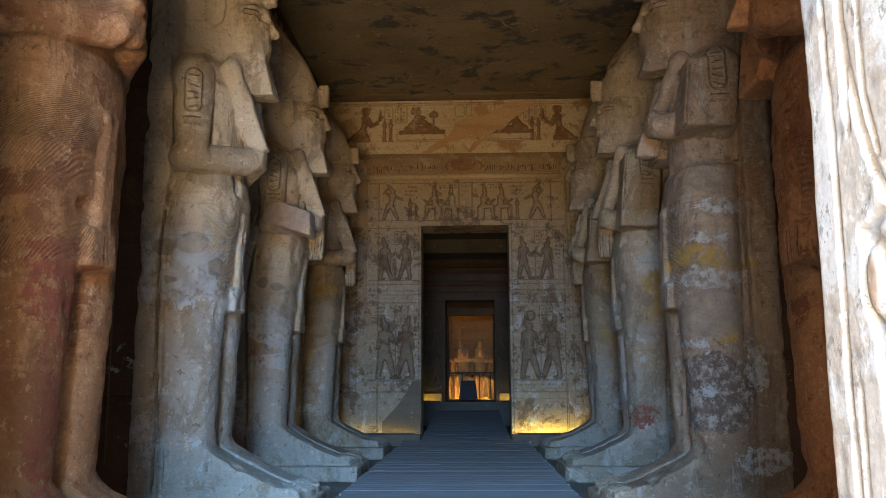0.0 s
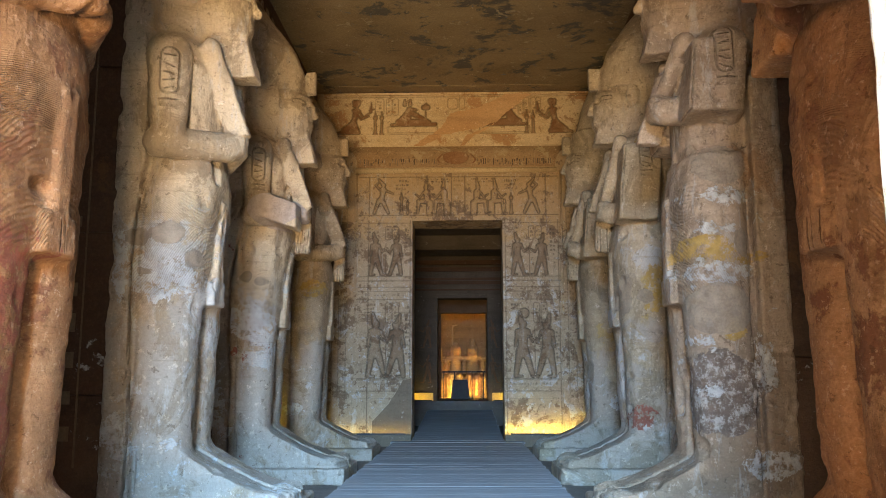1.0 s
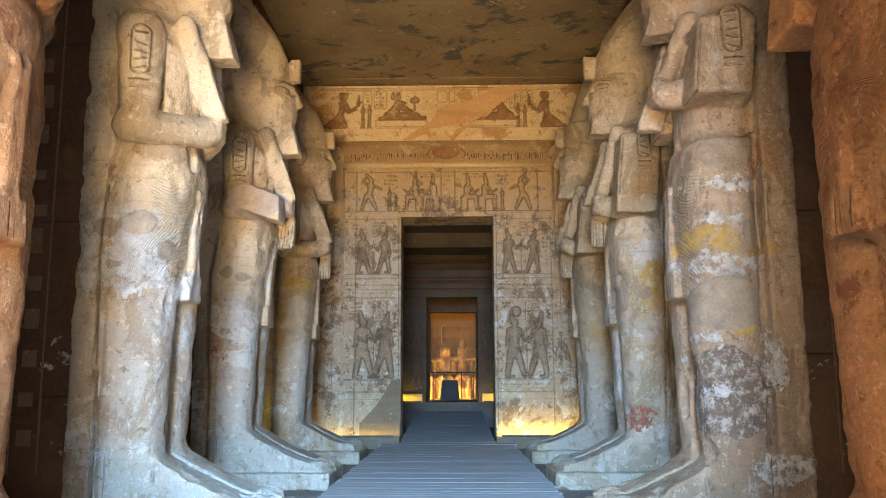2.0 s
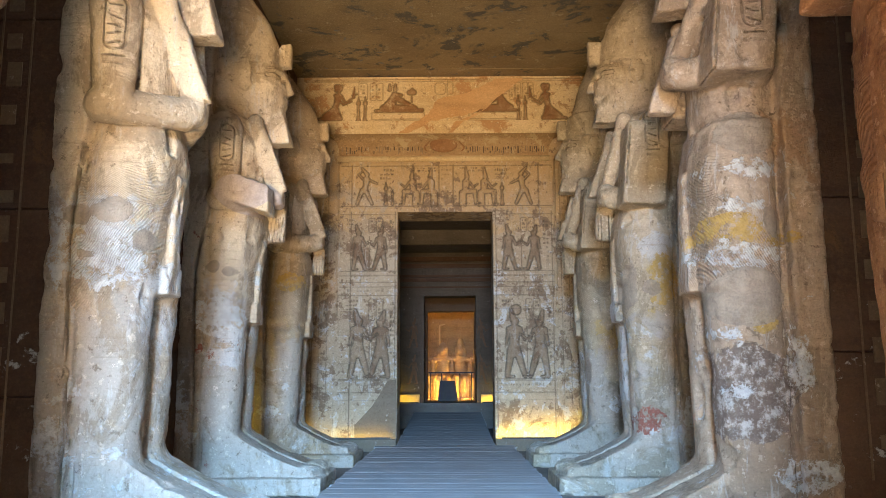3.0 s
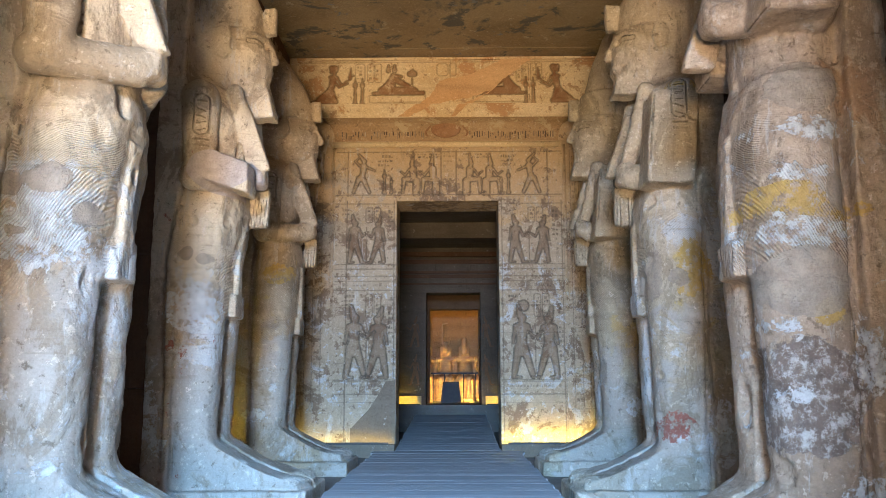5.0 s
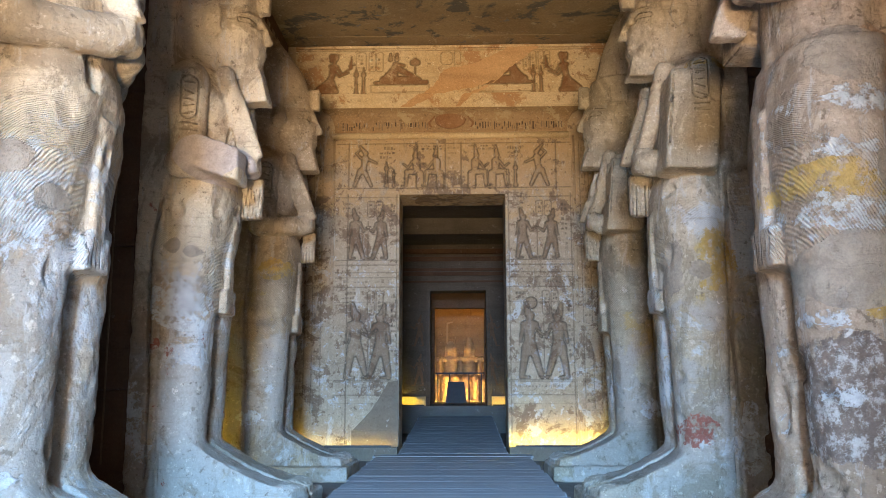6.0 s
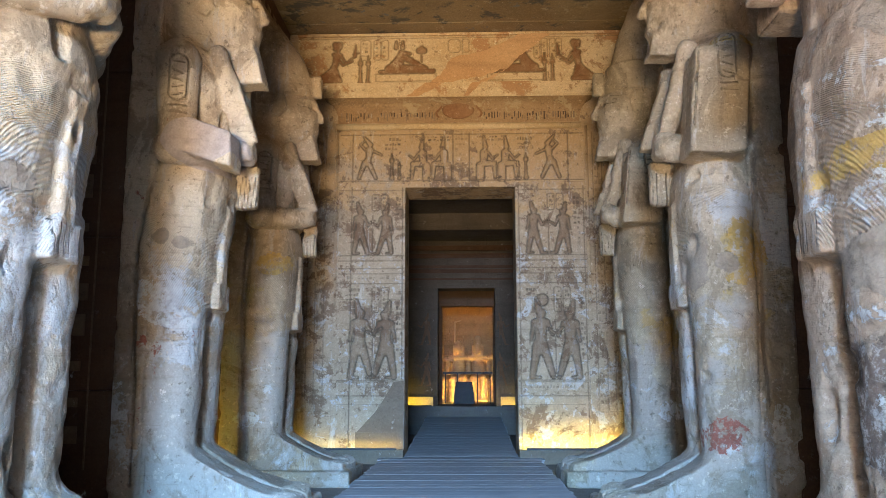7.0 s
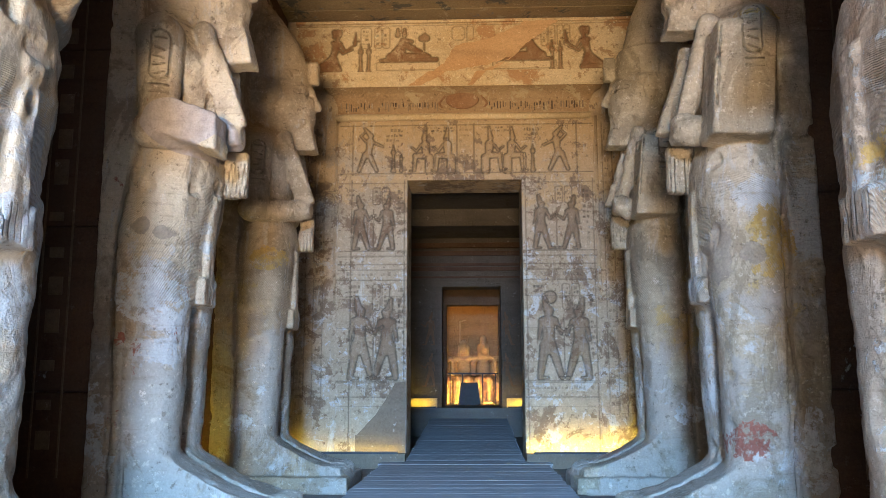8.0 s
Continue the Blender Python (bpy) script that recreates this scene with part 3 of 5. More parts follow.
    # fringe of the apron, belt, seam to the back slab
    tab = (vx > 0.80) & (vz > 2.5) & (vz < 2.78) & (np.abs(vy) < 0.24)
    cut = np.where(tab, np.minimum(cut, np.abs((vy + 0.24) % 0.08 - 0.04) + 0.004), cut)
    apron = (vx > 0.82) & (vz > 2.8) & (vz < 3.9) & (np.abs(vy) < 0.17)
    cut = np.where(apron, np.minimum(cut, np.abs((vy + 0.21) % 0.06 - 0.03) + 0.017), cut)
    strands = (vx > 0.8) & (vz > 3.84) & (vz < 4.30) & (vy * flail > 0.2)
    if flail:
        cut = np.where(strands, np.minimum(cut, np.abs(vx % 0.06 - 0.03) + 0.004), cut)
    low = (vz < 4.0) & (vz > 0.2) & (np.abs(vy) > 0.6)
    cut = np.where(low, np.minimum(cut, np.abs(vx - 0.13 - 0.02 * np.sin(3 * vz)) + 0.008), cut)
    for key2, val in (("pleat", s), ("kilt", kmask.astype(float)), ("carve", cut)):
        at = me.attributes.new(key2, "FLOAT", "POINT")
        at.data.foreach_set("value", val.astype(np.float32))
    # places of repairs and paint on the face towards the entrance
    seen = vy * -far
    for key2, _, _ in PATCHES:
        val = np.full(len(verts), -1.0)
        for kind, cu, cz, ru, rz in patches:
            if kind == key2:
                val = np.maximum(val, np.where(seen > 0.0, (1 - np.hypot((vx - cu) / ru, (vz - cz) / rz)) * min(ru, rz), -1.0))
        at = me.attributes.new(key2, "FLOAT", "POINT")
        at.data.foreach_set("value", val.astype(np.float32))
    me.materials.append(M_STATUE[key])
    ob = new(name, me)
    ob.matrix_world = pose(*where, 0, 0, turn)
    return tagged(ob, label, "statue", "statues along the nave")


STATUE_Y = (8.01, 12.4, 16.83, 21.2)

# ---- large structure ----
nave = 3.94                                   # half the nave, pillar face to pillar face
structure("floor", ruffle(boxes([((X0 - 8.5, Y_IN - 5.2, FLOOR - 0.3), (X0 + 8.5, Y_END + 0.02, FLOOR))]), 0.0), M_FLOOR, "dark worn stone floor of the hall", "floor")
structure("ground", boxes([((-60, -80, -3.2), (60, Y_IN - 5.2, -2.7))]), M_SANDGROUND, "sunlit sandy forecourt outside the entrance", "ground")


def ceiling():
    bm = bmesh.new()
    y, k = Y_IN - 0.2, 0
    rng = random.Random(3)
    while y < Y_END + 0.2:
        d = rng.uniform(2.2, 3.1)
        box(bm, (X0 - 4.2, y + 0.012, CEIL + 0.015 * rng.random()), (X0 + 0.3 * rng.uniform(-1, 1), y + d, CEIL + 0.6))
        k += 1
        y += d
    for v in bm.verts:
        if v.co.x > X0 - 1.5:
            v.co.x = X0 + 4.2
    return bm


structure("ceiling", ceiling(), M_CEIL, "sooty flaking painted stone slab ceiling", "ceiling")
structure("ceiling_aisles", boxes([((X0 - 8.6, Y_IN - 0.5, 8.75), (X0 - 4.2, Y_END + 0.3, 9.3)), ((X0 + 4.2, Y_IN - 0.5, 8.75), (X0 + 8.6, Y_END + 0.3, 9.3))]), M_SIDE, "shaded stone ceiling of the side aisles", "ceiling")
for s, nm in ((-1, "architrave_west"), (1, "architrave_east")):
    a, b = sorted((X0 + s * nave, X0 + s * (nave + 1.5)))
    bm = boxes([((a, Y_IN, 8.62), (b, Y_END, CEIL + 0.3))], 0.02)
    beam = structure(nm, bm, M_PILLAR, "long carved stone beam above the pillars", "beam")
    inner = X0 + s * (nave - 0.012)
    for k in range(40):
        yy = Y_IN + 0.6 + k * 0.5
        part("sign", boxes([((min(inner, inner + s * 0.012), yy, 8.85 + 0.04 * (k % 3)), (max(inner, inner + s * 0.012), yy + 0.26, 9.35))]), M_RELIEF, beam)
structure("wall_west", boxes([((X0 - 8.6, Y_IN - 0.4, FLOOR), (X0 - 8.0, Y_END + 0.3, 9.0))]), M_SIDE, "shaded carved stone wall of the side aisle", "wall")
structure("wall_east", boxes([((X0 + 8.0, Y_IN - 0.4, FLOOR), (X0 + 8.6, Y_END + 0.3, 9.0))]), M_SIDE, "shaded carved stone wall of the side aisle", "wall")

# entrance wall and passage behind the first viewpoint
JX = 1.37
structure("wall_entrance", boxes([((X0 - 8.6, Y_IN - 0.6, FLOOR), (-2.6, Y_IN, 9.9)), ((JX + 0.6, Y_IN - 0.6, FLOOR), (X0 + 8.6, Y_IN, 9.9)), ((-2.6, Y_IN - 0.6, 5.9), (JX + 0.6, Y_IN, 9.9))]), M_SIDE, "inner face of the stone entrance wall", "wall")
structure("wall_passage", boxes([((-3.2, -0.4, FLOOR), (-2.6, Y_IN - 0.6, 5.9))]), M_JAMB, "pale stone wall of the entrance passage", "wall")
structure("ceiling_passage", boxes([((-3.2, -0.4, 5.9), (JX + 0.6, Y_IN - 0.6, 6.4))]), M_JAMB, "stone lintel over the entrance passage", "ceiling")


def height_sheet(name, to_world, u0, u1, z0, z1, step, draw, material, parent, label=""):
    """A carved face: a fine grid over (u, z), pushed out by draw(), its rim turned back into the wall.
    draw gives the height and the two masks that the stone reads, figure and groove."""
    u, z = np.arange(u0, u1 + step / 2, step), np.arange(z0, z1 + step / 2, step)
    U, Z = np.meshgrid(u, z, indexing="ij")
    height, figure, groove = draw(U, Z)
    height = height.copy()
    height[0], height[-1], height[:, 0], height[:, -1] = -0.06, -0.06, -0.06, -0.06
    verts = to_world(U, Z, height).reshape(-1, 3)
    nu, nz = U.shape
    k = np.arange(nu * nz).reshape(nu, nz)
    quads = np.stack([k[:-1, :-1], k[1:, :-1], k[1:, 1:], k[:-1, 1:]], -1).reshape(-1, 4)
    me = bpy.data.meshes.new(name)
    me.vertices.add(len(verts))
    me.vertices.foreach_set("co", verts.astype(np.float32).ravel())
    me.loops.add(quads.size)
    me.loops.foreach_set("vertex_index", quads.astype(np.int32).ravel())
    me.polygons.add(len(quads))
    me.polygons.foreach_set("loop_start", np.arange(0, quads.size, 4, dtype=np.int32))
    me.update(calc_edges=True)
    me.shade_smooth()
    for key, val in (("figure", figure), ("groove", groove)):
        me.attributes.new(key, "FLOAT", "POINT").data.foreach_set("value", val.astype(np.float32).ravel())
    me.materials.append(material)
    ob = new(name, me)
    ob.parent = parent
    return tagged(ob, label) if label else ob


def rough(U, Z, seed, amounts=((0.5, 0.010), (0.12, 0.006), (0.05, 0.004))):
    out = 0
    for i, (cell, a) in enumerate(amounts):
        out = out + a * value_noise([U.ravel(), Z.ravel(), np.full(U.size, seed * 3.3)], cell, seed + i).reshape(U.shape)
    return out


def line2(U, Z, pts):
    return functools.reduce(np.minimum, [stroke(U, Z, p, q) for p, q in zip(pts, pts[1:])])


def dent(d, width):
    """1 on a line, falling to 0 at its width."""
    return np.clip(1 - d / width, 0, 1)


jamb_ob = structure("wall_jamb", boxes([((JX + 0.05, -0.4, FLOOR), (JX + 0.6, Y_IN - 0.03, 5.9))]), M_JAMB, "sunlit whitish carved stone door jamb", "wall")


def jamb_carving(U, Z):
    edge = Y_IN - U
    h = rough(U, Z, 5, ((0.9, 0.006), (0.25, 0.002), (0.06, 0.002)))
    h -= 0.05 * np.clip(1 - edge / (0.05 + 0.05 * (value_noise([Z.ravel(), U.ravel() * 0, U.ravel() * 0], 0.17, 8).reshape(U.shape) + 0.5)), 0, 1) ** 2
    wob = 0.008 * np.sin(5 * Z)
    bands = np.minimum(np.abs(U - 4.20 - wob), np.where(Z > 2.4, np.abs(U - 4.07 - wob), 1))
    curve = line2(U, Z, [(4.07 - 0.25 * (k / 8) ** 2.2, 3.0 - 0.9 * k / 8) for k in range(9)])
    inner = line2(U, Z, [(3.93, 5.5), (3.93, 2.5), (3.86, 2.28)])
    arm = line2(U, Z, [(4.02, 2.02), (3.90, 2.07), (3.78, 2.09)])
    oval = np.hypot((U - 3.95) / 0.075, (Z - 1.86) / 0.15) - 1
    leg = line2(U, Z, [(3.95, 1.70), (3.90, 1.2), (3.86, 0.4)])
    leg2 = line2(U, Z, [(3.80, 1.62), (3.70, 0.9), (3.66, 0.2)])
    lower = line2(U, Z, [(4.12, 1.5), (4.13, 0.0)])
    g = np.maximum.reduce([dent(bands, 0.022), dent(curve, 0.030), 0.7 * dent(inner, 0.016), dent(arm, 0.035), dent(leg, 0.045), dent(leg2, 0.03), dent(np.abs(oval) * 0.08, 0.028), 0.6 * dent(lower, 0.015)])
    h -= 0.040 * g
    h += 0.02 * np.clip(-oval, 0, 0.6)
    chips = np.clip(value_noise([U.ravel(), Z.ravel(), U.ravel() * 0], 0.09, 21).reshape(U.shape) - 0.22, 0, 1)
    h -= 0.02 * chips
    return h, np.clip(-oval * 2, 0, 1) + 0.7 * dent(leg, 0.04), np.clip(g * 0.5 + 2.0 * chips, 0, 1)


height_sheet("carved_face", lambda U, Z, h: np.stack([JX - h, U, Z], -1), 2.0, Y_IN, FLOOR, 5.9, 0.014, jamb_carving, M_JAMB, jamb_ob)
part("rear_face", boxes([((JX, -0.4, FLOOR), (JX + 0.06, 1.995, 5.9))]), M_JAMB, jamb_ob)


def tube(points, r, flat=1.0):
    """A rounded ridge along a line of points in the plane of a wall."""
    bm = bmesh.new()
    rings = []
    for i, p in enumerate(points):
        a = Vector(points[max(0, i - 1)])
        b = Vector(points[min(len(points) - 1, i + 1)])
        d = (b - a).normalized()
        n1 = d.cross(Vector((1, 0, 0)))
        n1 = n1.normalized() if n1.length > 1e-4 else Vector((0, 1, 0))
        n2 = Vector((1, 0, 0))
        rings.append([bm.verts.new(Vector(p) + r * (math.cos(k * math.pi / 3) * n1 + flat * math.sin(k * math.pi / 3) * n2)) for k in range(6)])
    for u, v in zip(rings, rings[1:]):
        for k in range(6):
            bm.faces.new((u[k], u[(k + 1) % 6], v[(k + 1) % 6], v[k]))
    bmesh.ops.recalc_face_normals(bm, faces=bm.faces[:])
    return bm


# pillars, each of stacked blocks with a column of signs
def pillar(name, sx, y, label):
    root = tagged(new(name), label, "pillar", "pillars of the nave")
    root.location = (X0 + sx * nave, y, FLOOR)
    rng = random.Random(int(y * 10) + sx)
    z = 0.0
    cuts = [rng.uniform(1.5, 2.0), rng.uniform(3.4, 4.0), rng.uniform(5.2, 6.0), rng.uniform(7.0, 7.5), 8.80]
    for top in cuts:
        g = rng.uniform(0, 0.012)
        lo = (min(0, sx * 2.0), -0.80 + g, z + 0.004)
        hi = (max(0, sx * 2.0), 0.80 - g, top - 0.004)
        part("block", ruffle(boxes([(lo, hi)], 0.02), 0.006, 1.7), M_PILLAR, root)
        z = top
    # incised column of signs on the face towards the entrance
    for k in range(13):
        zz = 1.0 + k * 0.42
        u0 = 0.42 + 0.05 * rng.random()
        part("sign", boxes([((sx * u0 if sx > 0 else -u0 - 0.16, -0.806, zz), (sx * u0 + 0.16 if sx > 0 else -u0, -0.785, zz + rng.uniform(0.1, 0.3)))], 0.004), M_BLOCKLINE, root)
    for u0 in (0.34, 0.66):
        part("carved_band", boxes([((min(sx * u0, sx * (u0 + 0.02)), -0.808, 0.7), (max(sx * u0, sx * (u0 + 0.02)), -0.782, 7.2))], 0.003), M_BLOCKLINE, root)
    return root


for i, yy in enumerate(STATUE_Y):
    pillar("pillar", -1, yy, "square sandstone pillar behind a standing statue, carved signs")
    pillar("pillar", 1, yy, "square sandstone pillar behind a standing statue, carved signs")

# ---- the end wall with its doorway ----
DL, DR, DT = -1.43, 1.06, 5.95
wall_end = structure("wall_end", boxes([((X0 - 8.6, Y_END, FLOOR), (DL, Y_END + 1.3, 9.9)), ((DR, Y_END, FLOOR), (X0 + 8.6, Y_END + 1.3, 9.9)), ((DL, Y_END, DT), (DR, Y_END + 1.3, 9.9))]), M_WALL, "tall carved sandstone end wall with painted registers", "wall")
Y = Y_END


def slab(name, x0, x1, z0, z1, proud, material, bevel=0.006, label=""):
    return part(name, boxes([((x0, Y - proud, z0), (x1, Y - 0.002 if proud > 0.01 else Y + 0.01, z1))], bevel), material, wall_end, label)


# frieze ground, cornice, mouldings
slab("moulding", -3.95, X0 + 3.75, 9.555, 9.62, 0.06, M_FRIEZE)


def cornice():
    bm = bmesh.new()
    x0, x1 = -2.95, 2.52
    prof = [(0.02, 7.46), (0.03, 7.62), (0.07, 7.76), (0.15, 7.88), (0.27, 7.96), (0.30, 7.97), (0.30, 8.31), (0.0, 8.33)]
    rows = []
    for d, z in prof:
        rows.append([bm.verts.new(p) for p in ((x0 - d, Y, z), (x0 - d, Y - d, z), (x1 + d, Y - d, z), (x1 + d, Y, z))])
    for a, b in zip(rows, rows[1:]):
        for k in range(3):
            bm.faces.new((a[k], a[k + 1], b[k + 1], b[k]))
    bmesh.ops.recalc_face_normals(bm, faces=bm.faces[:])
    return bm


part("cornice", cornice(), M_CAVETTO, wall_end, "flaring cavetto cornice, darker brown than its upper edge", False)
part("cornice_edge", boxes([((-3.26, Y - 0.315, 7.975), (2.83, Y - 0.004, 8.325))], 0.012), M_FRIEZE, wall_end, "pale upper edge of the cornice")
rng = random.Random(21)
x = -2.9
while x < 2.45:
    w = rng.uniform(0.015, 0.035)
    if abs(x - X0) > 0.55 and rng.random() < 0.9:
        low = rng.uniform(7.50, 7.62)
        part("sign", boxes([((x, Y - 0.052, low), (x + w, Y - 0.01, low + rng.choice((0.05, 0.09, 0.16, 0.22))))], 0.003), M_OUTLINE if rng.random() < 0.6 else M_RELIEF, wall_end)
    x += w + rng.uniform(0.02, 0.045)


def roll(x0, x1, z, r, name="moulding", vertical=None, material=None):
    bm = bmesh.new()
    length = abs(x1 - x0)
    m = Matrix.Translation(((x0 + x1) / 2, Y - 0.02, z)) @ (Euler((0, math.pi / 2, 0)).to_matrix().to_4x4() if vertical is None else Matrix())
    bmesh.ops.create_cone(bm, cap_ends=True, segments=14, radius1=r, radius2=r, depth=length if vertical is None else vertical, matrix=m)
    return part(name, bm, material or M_FRIEZE, wall_end, "", True)


roll(-3.02, 2.58, 7.37, 0.075)
for x in (-2.98, 2.68):
    roll(x, x, 5.3, 0.03, vertical=4.1, material=M_WALL)
# door frame: posts and lintel a little proud
slab("plinth", X0 - 4.4, DL + 0.001, FLOOR, 0.155, 0.22, M_PLASTER, 0.01)
slab("plinth", DR - 0.001, X0 + 4.4, FLOOR, 0.155, 0.22, M_PLASTER, 0.01)
part("repair_patch", ruffle(boxes([((DL - 1.05, Y - 0.062, 0.16), (DL - 0.003, Y - 0.02, 0.52))]), 0.0), M_PLASTER, wall_end)
bm = bmesh.new()
tri = [(DL - 0.003, 0.52), (DL - 0.003, 1.62), (DL - 0.22, 1.60), (DL - 0.42, 1.25), (DL - 0.62, 0.95), (DL - 1.02, 0.525)]
vs = [bm.verts.new((x, Y - 0.062, z)) for x, z in tri]
face = bm.faces.new(vs)
ext = bmesh.ops.extrude_face_region(bm, geom=[face])
bmesh.ops.translate(bm, verts=[v for v in ext["geom"] if isinstance(v, bmesh.types.BMVert)], vec=(0, 0.02, 0))
bmesh.ops.recalc_face_normals(bm, faces=bm.faces[:])
part("repair_patch", bm, M_PLASTER, wall_end, "smooth brown plaster repair")

# low relief figures, plain silhouettes


def limb(bm, a, b, ra, rb, y, d):
    """A flat tapering bar with round ends in the wall's plane."""
    a, b = Vector((a[0], 0, a[1])), Vector((b[0], 0, b[1]))
    u = (b - a).normalized()
    n = Vector((u.z, 0, -u.x))
    pts = []
    base = math.atan2(n.z, n.x)
    for c, r, st in ((a, ra, base), (b, rb, base + math.pi)):
        for k in range(6):
            t = st - math.pi * k / 5
            pts.append(c + r * Vector((math.cos(t), 0, math.sin(t))))
    front = [bm.verts.new(p + Vector((0, y - d, 0))) for p in pts]
    rear = [bm.verts.new(a + (p - a) * 1.03 + Vector((0, y + 0.01, 0))) for p in pts]
    bm.faces.new(front)
    for k in range(len(pts)):
        j = (k + 1) % len(pts)
        bm.faces.new((front[k], rear[k], rear[j], front[j]))


def relief(name, limbs, x, z, s, face, proud, material, depth=0.022):
    """A silhouette of flat bars in low relief."""
    bm = bmesh.new()
    for i, (a, b, ra, rb) in enumerate(limbs):
        limb(bm, (x + face * s * a[0], z + s * a[1]), (x + face * s * b[0], z + s * b[1]), max(0.006, 0.9 * s * ra), max(0.006, 0.9 * s * rb), Y - proud, depth + 0.0011 * i + 0.0004 * (face > 0))
    bmesh.ops.recalc_face_normals(bm, faces=bm.faces[:])
    return part(name, bm, material, wall_end)


STRIDE = [((-0.12, 0.03), (-0.05, 0.45), 0.035, 0.06), ((0.16, 0.03), (0.03, 0.45), 0.035, 0.06), ((-0.12, 0.02), (-0.02, 0.02), 0.02, 0.015), ((0.16, 0.02), (0.26, 0.02), 0.02, 0.015),
          ((-0.01, 0.42), (0.0, 0.55), 0.10, 0.07), ((0.0, 0.55), (0.0, 0.74), 0.065, 0.09), ((-0.08, 0.76), (0.08, 0.76), 0.04, 0.04), ((0.0, 0.78), (0.0, 0.84), 0.03, 0.03),
          ((0.01, 0.87), (0.02, 0.89), 0.055, 0.05), ((-0.02, 0.92), (-0.05, 1.06), 0.05, 0.025), ((0.09, 0.75), (0.17, 0.60), 0.028, 0.022), ((0.17, 0.60), (0.30, 0.68), 0.022, 0.018), ((-0.09, 0.75), (-0.13, 0.52), 0.028, 0.02)]
SMITE = [((-0.22, 0.03), (-0.08, 0.42), 0.035, 0.06), ((0.20, 0.03), (0.02, 0.42), 0.035, 0.06), ((-0.02, 0.42), (0.02, 0.56), 0.09, 0.06), ((0.02, 0.55), (0.04, 0.74), 0.06, 0.09), ((0.05, 0.80), (0.06, 0.88), 0.03, 0.055),
         ((0.03, 0.92), (-0.10, 1.08), 0.05, 0.02), ((0.12, 0.72), (0.34, 0.62), 0.028, 0.02), ((-0.05, 0.74), (-0.18, 0.88), 0.028, 0.022), ((-0.18, 0.88), (-0.06, 1.0), 0.02, 0.015)]
SEATED = [((-0.18, 0.0), (-0.18, 0.34), 0.10, 0.10), ((0.20, 0.03), (0.17, 0.36), 0.035, 0.05), ((0.20, 0.02), (0.30, 0.02), 0.02, 0.015), ((-0.12, 0.40), (0.17, 0.40), 0.08, 0.06), ((-0.10, 0.42), (-0.08, 0.68), 0.08, 0.10),
          ((-0.06, 0.74), (-0.05, 0.84), 0.035, 0.06), ((-0.06, 0.90), (-0.09, 1.12), 0.05, 0.02), ((0.02, 0.68), (0.14, 0.52), 0.028, 0.022), ((0.14, 0.52), (0.26, 0.62), 0.02, 0.016)]


def figure_field(U, Z, limbs, x, z, size, face):
    """Distance to a figure made of tapering limbs."""
    out = None
    for a, b, ra, rb in limbs:
        (ax, az), (bx, bz) = (x + face * size * a[0], z + size * a[1]), (x + face * size * b[0], z + size * b[1])
        dx, dz = bx - ax, bz - az
        t = np.clip(((U - ax) * dx + (Z - az) * dz) / (dx * dx + dz * dz + 1e-9), 0, 1)
        d = np.hypot(U - ax - t * dx, Z - az - t * dz) - size * (ra + (rb - ra) * t)
        out = d if out is None else smin(out, d, 0.02 * size)
    return out


class Carving:
    """Collects height, paint and grooves over a grid on a wall."""

    def __init__(self, U, Z, seed):
        self.U, self.Z, self.rng = U, Z, random.Random(seed)
        self.h = rough(U, Z, seed)
        self.fig, self.cut = np.zeros_like(U), np.zeros_like(U)

    def figure(self, limbs, x, z, size, face, paint=1.0, depth=0.03):
        d = figure_field(self.U, self.Z, limbs, x, z, size, face)
        self.h += depth * np.clip(-d / 0.05, 0, 1) - depth * 0.9 * dent(np.abs(d - 0.006), 0.022)
        self.fig = np.maximum(self.fig, paint * np.clip(0.5 - d / 0.012, 0, 1))
        # this mask also darkens the outline's colour, for its shade
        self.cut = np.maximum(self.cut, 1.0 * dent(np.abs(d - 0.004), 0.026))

    def line(self, pts, width=0.016, depth=0.016, dark=0.8):
        g = dent(line2(self.U, self.Z, pts), width * 1.5)
        self.h -= depth * g
        self.cut = np.maximum(self.cut, dark * g)

    def oblong(self, x0, x1, z0, z1, width=0.014):
        g = dent(ring(self.U, self.Z, (x0 + x1) / 2, (z0 + z1) / 2, (x1 - x0) / 2, (z1 - z0) / 2, min(x1 - x0, z1 - z0) * 0.3), width * 1.5)
        self.h -= 0.014 * g
        self.cut = np.maximum(self.cut, 0.75 * g)

    def signs(self, x0, x1, z0, z1, tall=0.085, dark=0.9):
        """Bars in rows, for signs that cannot be read."""
        z = z1 - tall
        while z > z0:
            x = x0 + 0.015
            while x < x1 - 0.03:
                w, hh = self.rng.uniform(0.02, 0.07), tall * self.rng.uniform(0.25, 0.85)
                if self.rng.random() < 0.82:
                    box2 = np.maximum(np.abs(self.U - x - w / 2) - min(w, x1 - x) / 2, np.abs(self.Z - z - hh / 2) - hh / 2)
                    g = np.clip(0.8 - box2 / 0.012, 0, 1) * self.rng.uniform(0.5, 1.0)
                    self.h -= 0.010 * g
                    self.cut = np.maximum(self.cut, dark * g)
                x += w + self.rng.uniform(0.02, 0.04)
            z -= tall * 1.25

    def out(self):
        return self.h, self.fig, self.cut


